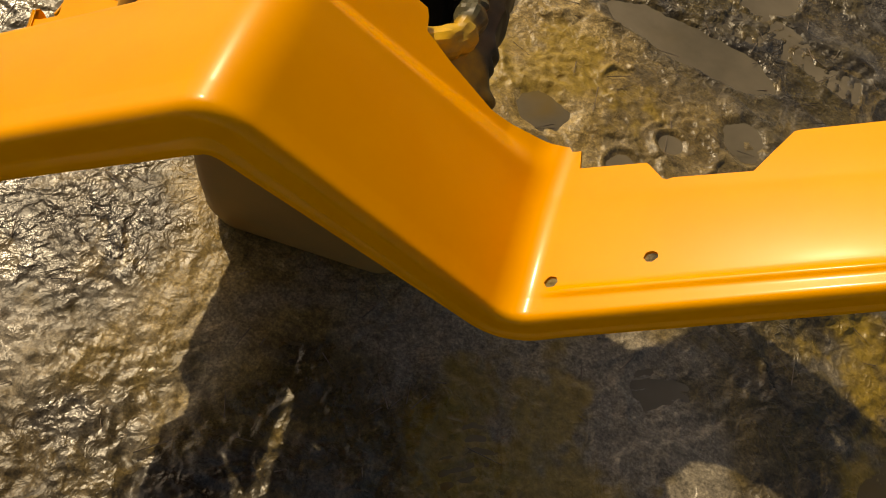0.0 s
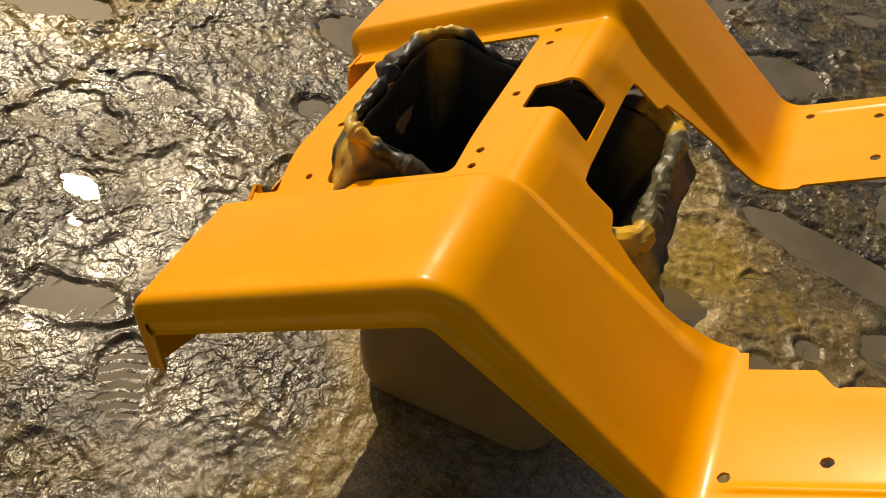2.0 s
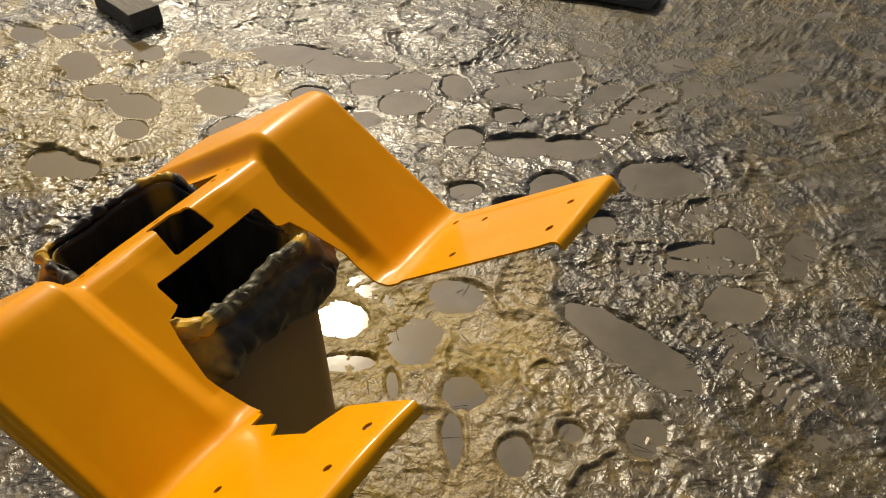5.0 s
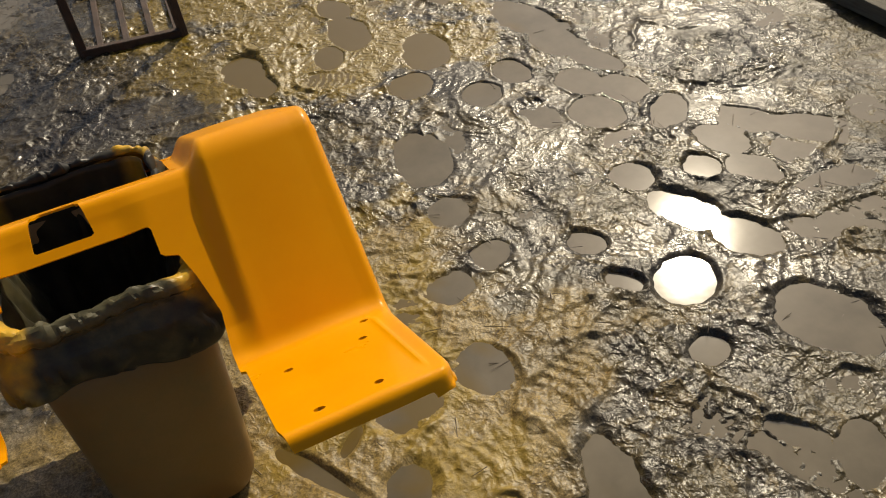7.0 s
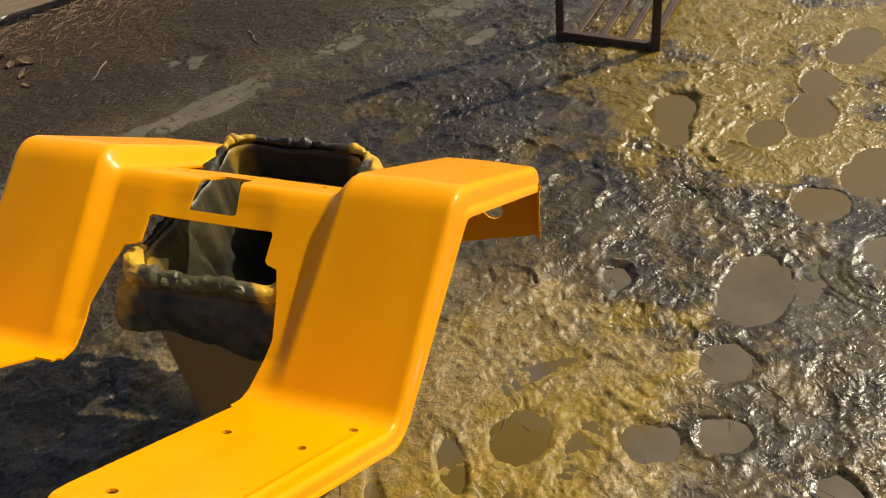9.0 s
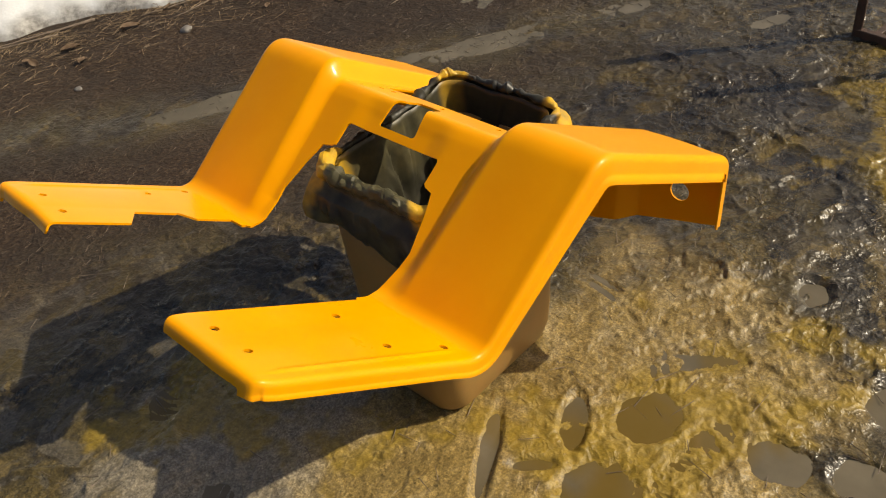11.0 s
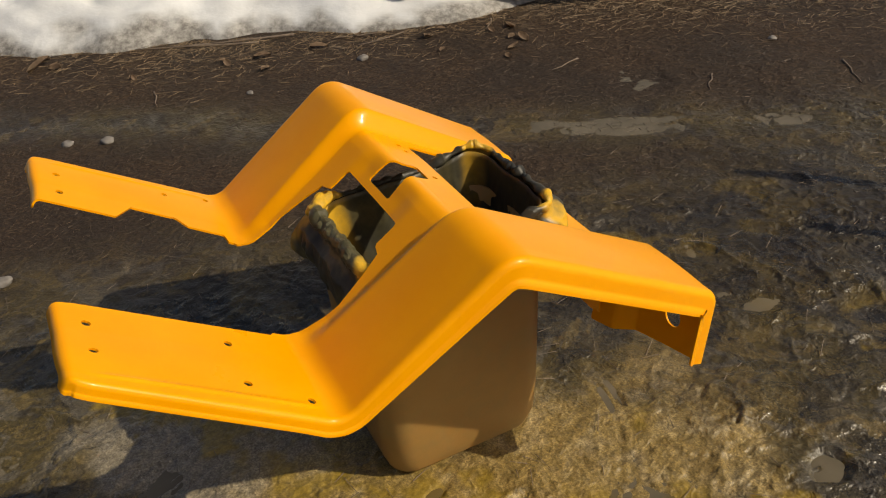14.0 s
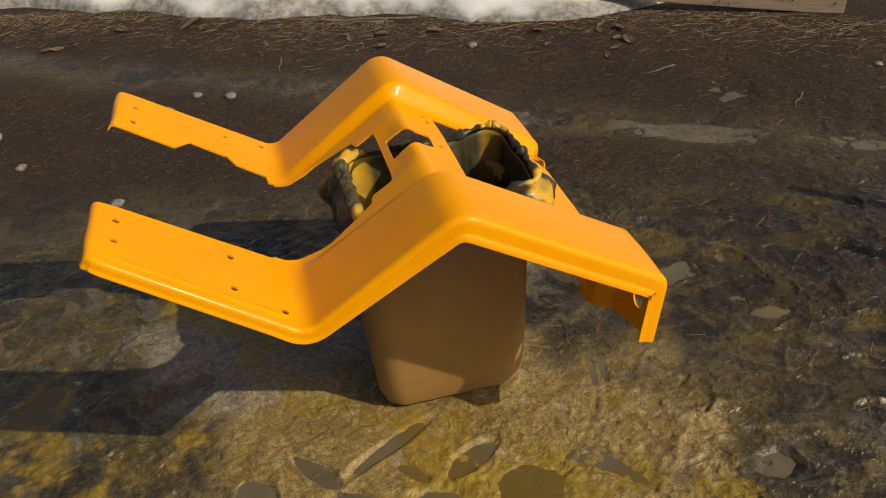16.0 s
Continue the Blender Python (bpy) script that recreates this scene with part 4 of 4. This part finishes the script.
def build_panel():
    """A cream enamelled sheet-metal cover with a round opening and rusty rim."""
    base = new("enamel_cover")
    base.location = (-0.22, -2.88, 0.33)
    base.rotation_euler = (radians(-25), radians(-4), radians(160))
    outline = []
    for cx, cz, r, a0, a1 in ((0.30, 0.30, 0.05, 0, 90), (-0.36, 0.30, 0.05, 90, 180), (-0.30, 0.02, 0.06, 190, 250), (-0.02, -0.085, 0.05, 250, 275), (0.26, -0.04, 0.10, 285, 350)):
        for k in range(7):
            a = radians(a0 + (a1 - a0) * k / 6)
            outline.append((cx + r * math.cos(a), cz + r * math.sin(a)))

    def region(s, t):
        poly = np.array(outline)
        d = np.full(s.shape, 9.0)
        inside = np.zeros(s.shape, bool)
        for (x0, y0), (x1, y1) in zip(poly, np.roll(poly, -1, axis=0)):
            ex, ey = x1 - x0, y1 - y0
            f = np.clip(((s - x0) * ex + (t - y0) * ey) / (ex * ex + ey * ey + 1e-12), 0, 1)
            d = np.minimum(d, np.hypot(s - x0 - f * ex, t - y0 - f * ey))
            hit = ((y0 > t) != (y1 > t)) & (s < (x1 - x0) * (t - y0) / (y1 - y0 + 1e-12) + x0)
            inside ^= hit
        d = np.where(inside, d, -d)
        d = np.minimum(d, np.hypot(s + 0.01, t - 0.05) - 0.062)
        for hx, hz in ((-0.13, -0.03), (0.12, -0.06), (-0.33, 0.05), (0.33, 0.03), (-0.06, -0.075)):
            d = np.minimum(d, np.hypot(s - hx, t - hz) - 0.008)
        return d

    st, faces = clip_sheet(np.arange(-0.45, 0.45, 0.008), np.arange(-0.2, 0.4, 0.008), region)
    d = region(st[:, 0], st[:, 1])
    relief = 0.018 * smooth(0.0, 0.02, d) + 0.006 * smooth(0.05, 0.06, d)
    co = np.stack([st[:, 0], -relief, st[:, 1]], -1)
    cover = new("cover", mesh_from("cover", co, faces, CREAM))
    cover.parent = base
    mod = cover.modifiers.new("thickness", "SOLIDIFY")
    mod.thickness = 0.003
    bm = tube_bm([(0.352 * math.cos(a) * 0.0 + x, 0.002, z) for a, (x, z) in ((0, p) for p in outline[14:])], 0.005, 6)
    part("rusty_rim", bm, RUST, base, "rust-eaten edge of the cover")
    bm = bmesh.new()
    bmesh.ops.create_cone(bm, cap_ends=False, segments=32, radius1=0.062, radius2=0.055, depth=0.05, matrix=pose(-0.01, 0.02, 0.05, 90, 0, 0))
    part("collar", bm, RUST, base, "dark rusty collar of the round opening")
    return tagged(base, "cream enamelled sheet-metal cover with round opening, lying in snow", "metal cover")


build_panel()


def build_plate():
    bm = bmesh.new()
    n = 40
    top = [bm.verts.new((0.13 * math.cos(2 * math.pi * k / n) * (1 + 0.3 * math.cos(2 * math.pi * k / n)), 0.075 * math.sin(2 * math.pi * k / n), 0.0)) for k in range(n)]
    f = bm.faces.new(top)
    bmesh.ops.inset_region(bm, faces=[f], thickness=0.012, depth=-0.010)
    bmesh.ops.solidify(bm, geom=bm.faces[:], thickness=0.004)
    ob = part("tin_plate", bm, CREAM, None, "cream enamelled tin plate with rusty stains on snow")
    ob.matrix_world = pose(0.16, -2.93, 0.225, 62, 14, 160)
    return tagged(ob, category="plate")


build_plate()


def build_branch():
    """A broken dead branch with stubs, half sunk in the snow."""
    base = new("broken_branch")
    base.location = (-1.15, -2.12, 0.25)
    for name, pts, r in (("stem", [(0.16, 0.0, 0.00), (0.06, 0.02, 0.03), (-0.06, 0.02, 0.035), (-0.17, 0.0, 0.03)], 0.013),
                         ("fork", [(0.13, 0.0, 0.01), (0.10, 0.05, 0.06), (0.02, 0.08, 0.08)], 0.010),
                         ("stub", [(-0.12, 0.02, 0.03), (-0.20, 0.06, 0.06), (-0.26, 0.08, 0.085)], 0.022),
                         ("fork", [(0.15, 0.0, 0.0), (0.17, 0.04, 0.04)], 0.012)):
        part(name, tube_bm(pts, [r * (1 - 0.12 * i) for i in range(len(pts))], 9), BARK, base)
    return tagged(base, "dark broken dead branch lying on the snow", "branch")


build_branch()


# ---- stones, twigs, leaves, litter ----
def stone(x, y, r, seed, mat=STONE):
    bm = bmesh.new()
    bmesh.ops.create_icosphere(bm, subdivisions=3, radius=r)
    for v in bm.verts:
        v.co *= 1 + 0.35 * noise.noise(v.co / r * 0.9 + Vector((seed, 0, 0))) + 0.1 * noise.noise(v.co / r * 2.5 + Vector((seed, 4, 0)))
        v.co.z *= 0.55
    ob = part("stone", bm, mat, None, "small grey stone half sunk in the dark soil")
    ob.location = (x, y, float(ground_height(np.array([x]), np.array([y]))[0]) + r * 0.22)
    ob.rotation_euler = (0, 0, seed)
    return tagged(ob, category="stone", group="stones on the soil")


for i, (x, y, r) in enumerate(((-0.644, -1.797, 0.021), (0.662, -0.998, 0.022), (0.52, -1.62, 0.022), (0.30, -1.66, 0.020), (0.42, -1.72, 0.018), (0.98, -1.35, 0.018), (1.10, -1.62, 0.024), (-0.2, -1.75, 0.012), (-2.3, -1.25, 0.020), (-1.9, -1.05, 0.014))):
    stone(x, y, r, i * 1.7)


def z_at(x, y):
    return float(ground_height(np.array([x]), np.array([y]))[0])


def twig(x, y, length, turn, r, seed):
    pts = []
    for k in range(9):
        f = k / 8 - 0.5
        px = x + math.cos(turn) * length * f + 0.010 * noise.noise(Vector((f * 3, seed, 0)))
        py = y + math.sin(turn) * length * f + 0.010 * noise.noise(Vector((f * 3, seed, 5)))
        pts.append((px, py, z_at(px, py) + r * 0.7 + 0.006 * abs(noise.noise(Vector((f * 2, seed, 9))))))
    ob = part("twig", tube_bm(pts, [r * (1 - 0.6 * k / 8) for k in range(9)], 6), TWIG, None, "thin dry twig lying on the littered soil")
    return tagged(ob, category="twig", group="twigs on the soil")


for i, (x, y, l, a, r) in enumerate(((-0.72, -2.02, 0.22, -0.3, 0.004), (-0.78, -1.93, 0.20, 0.1, 0.003), (-1.18, -1.80, 0.12, 0.9, 0.004), (-0.30, -2.28, 0.45, -0.4, 0.006), (-0.15, -2.33, 0.5, -0.5, 0.005),
                                     (-1.5, -0.9, 0.12, 0.8, 0.003), (-1.9, -0.7, 0.16, 1.1, 0.0035), (-1.2, -1.3, 0.14, 0.3, 0.003), (0.1, -1.9, 0.15, 1.4, 0.003), (-2.75, -1.35, 0.9, -0.35, 0.014))):
    twig(x, y, l, a, r, i * 2.3)


def leaf(x, y, size, turn, seed):
    bm = bmesh.new()
    rows = []
    for i in range(9):
        u = i / 8
        w = size * 0.28 * math.sin(math.pi * min(u * 0.94 + 0.04, 1)) ** 0.8
        rows.append([bm.verts.new((size * (u - 0.5), w * v, 0.12 * size * (abs(v) + 0.6 * math.sin(u * 3 + seed)))) for v in (-1, -0.5, 0, 0.5, 1)])
    for a, b in zip(rows, rows[1:]):
        for k in range(4):
            bm.faces.new((a[k], a[k + 1], b[k + 1], b[k]))
    bmesh.ops.solidify(bm, geom=bm.faces[:], thickness=0.0012)
    ob = part("leaf", bm, LEAF, None, "curled dry brown leaf on the soil")
    ob.matrix_world = pose(x, y, z_at(x, y) + 0.006, seed * 9 % 20, seed * 7 % 15, math.degrees(turn))
    return tagged(ob, category="leaf", group="dry leaves")


rnd = random.Random(11)
leaf(0.43, -2.50, 0.11, 0.5, 1.0)
for i in range(26):
    s = rnd.uniform(5.6, 8.2)
    d = rnd.uniform(0.05, 0.5)
    leaf(-6.6 + 0.906 * s + 0.423 * d, 0.55 - 0.423 * s + 0.906 * d, rnd.uniform(0.03, 0.07), rnd.uniform(0, 6), i)


def build_litter(name, count, mat, seed, region, length, width, label):
    rs = np.random.RandomState(seed)
    xs, ys = region(rs, count)
    z = ground_height(xs, ys)
    a = rs.uniform(0, 2 * math.pi, count)
    l = rs.uniform(length[0], length[1], count) / 2
    tilt = rs.normal(0, 0.12, count)
    dx, dy, dz = np.cos(a) * l, np.sin(a) * l, np.sin(tilt) * l
    px, py = -np.sin(a) * width, np.cos(a) * width
    c = np.stack([xs, ys, z + 0.002 + np.abs(dz)], -1)
    d, p, up = np.stack([dx, dy, dz], -1), np.stack([px, py, px * 0], -1), np.array([0, 0, width * 1.2])
    verts = np.stack([c - d - p, c - d + p, c - d + up, c + d * 1.0 - p * 0.4, c + d + p * 0.4, c + d + up * 0.4], 1).reshape(-1, 3)
    faces = []
    for i in range(count):
        b = i * 6
        faces += [(b, b + 3, b + 5, b + 2), (b + 1, b + 2, b + 5, b + 4), (b, b + 1, b + 4, b + 3)]
    ob = new(name, mesh_from(name, verts, faces, mat, False))
    return tagged(ob, label, "litter", kind="stuff")


def strip(rs, n):
    s, d = rs.uniform(2.5, 10.0, n), np.abs(rs.normal(0, 0.20, n)) + 0.0
    d += 0.08 * np.sin(s * 3)
    return -6.6 + 0.906 * s + 0.423 * d, 0.55 - 0.423 * s + 0.906 * d


def soil(rs, n):
    s, d = rs.uniform(2.0, 10.0, n), rs.uniform(0, 1.6, n) ** 1.0
    return -6.6 + 0.906 * s + 0.423 * d, 0.55 - 0.423 * s + 0.906 * d


build_litter("straw", 7000, STRAW, 5, strip, (0.015, 0.065), 0.0009, "pale dry straw and grass along the snow edge")
build_litter("needles", 16000, NEEDLE, 6, soil, (0.008, 0.030), 0.0008, "brown needles and stalks scattered over the soil")


def mud_area(rs, n):
    return rs.uniform(-1.9, 1.0, n), rs.uniform(-0.9, 1.9, n)


build_litter("stalks", 900, TWIG, 8, mud_area, (0.010, 0.055), 0.0009, "thin dark stalks and bits of straw trodden into mud")
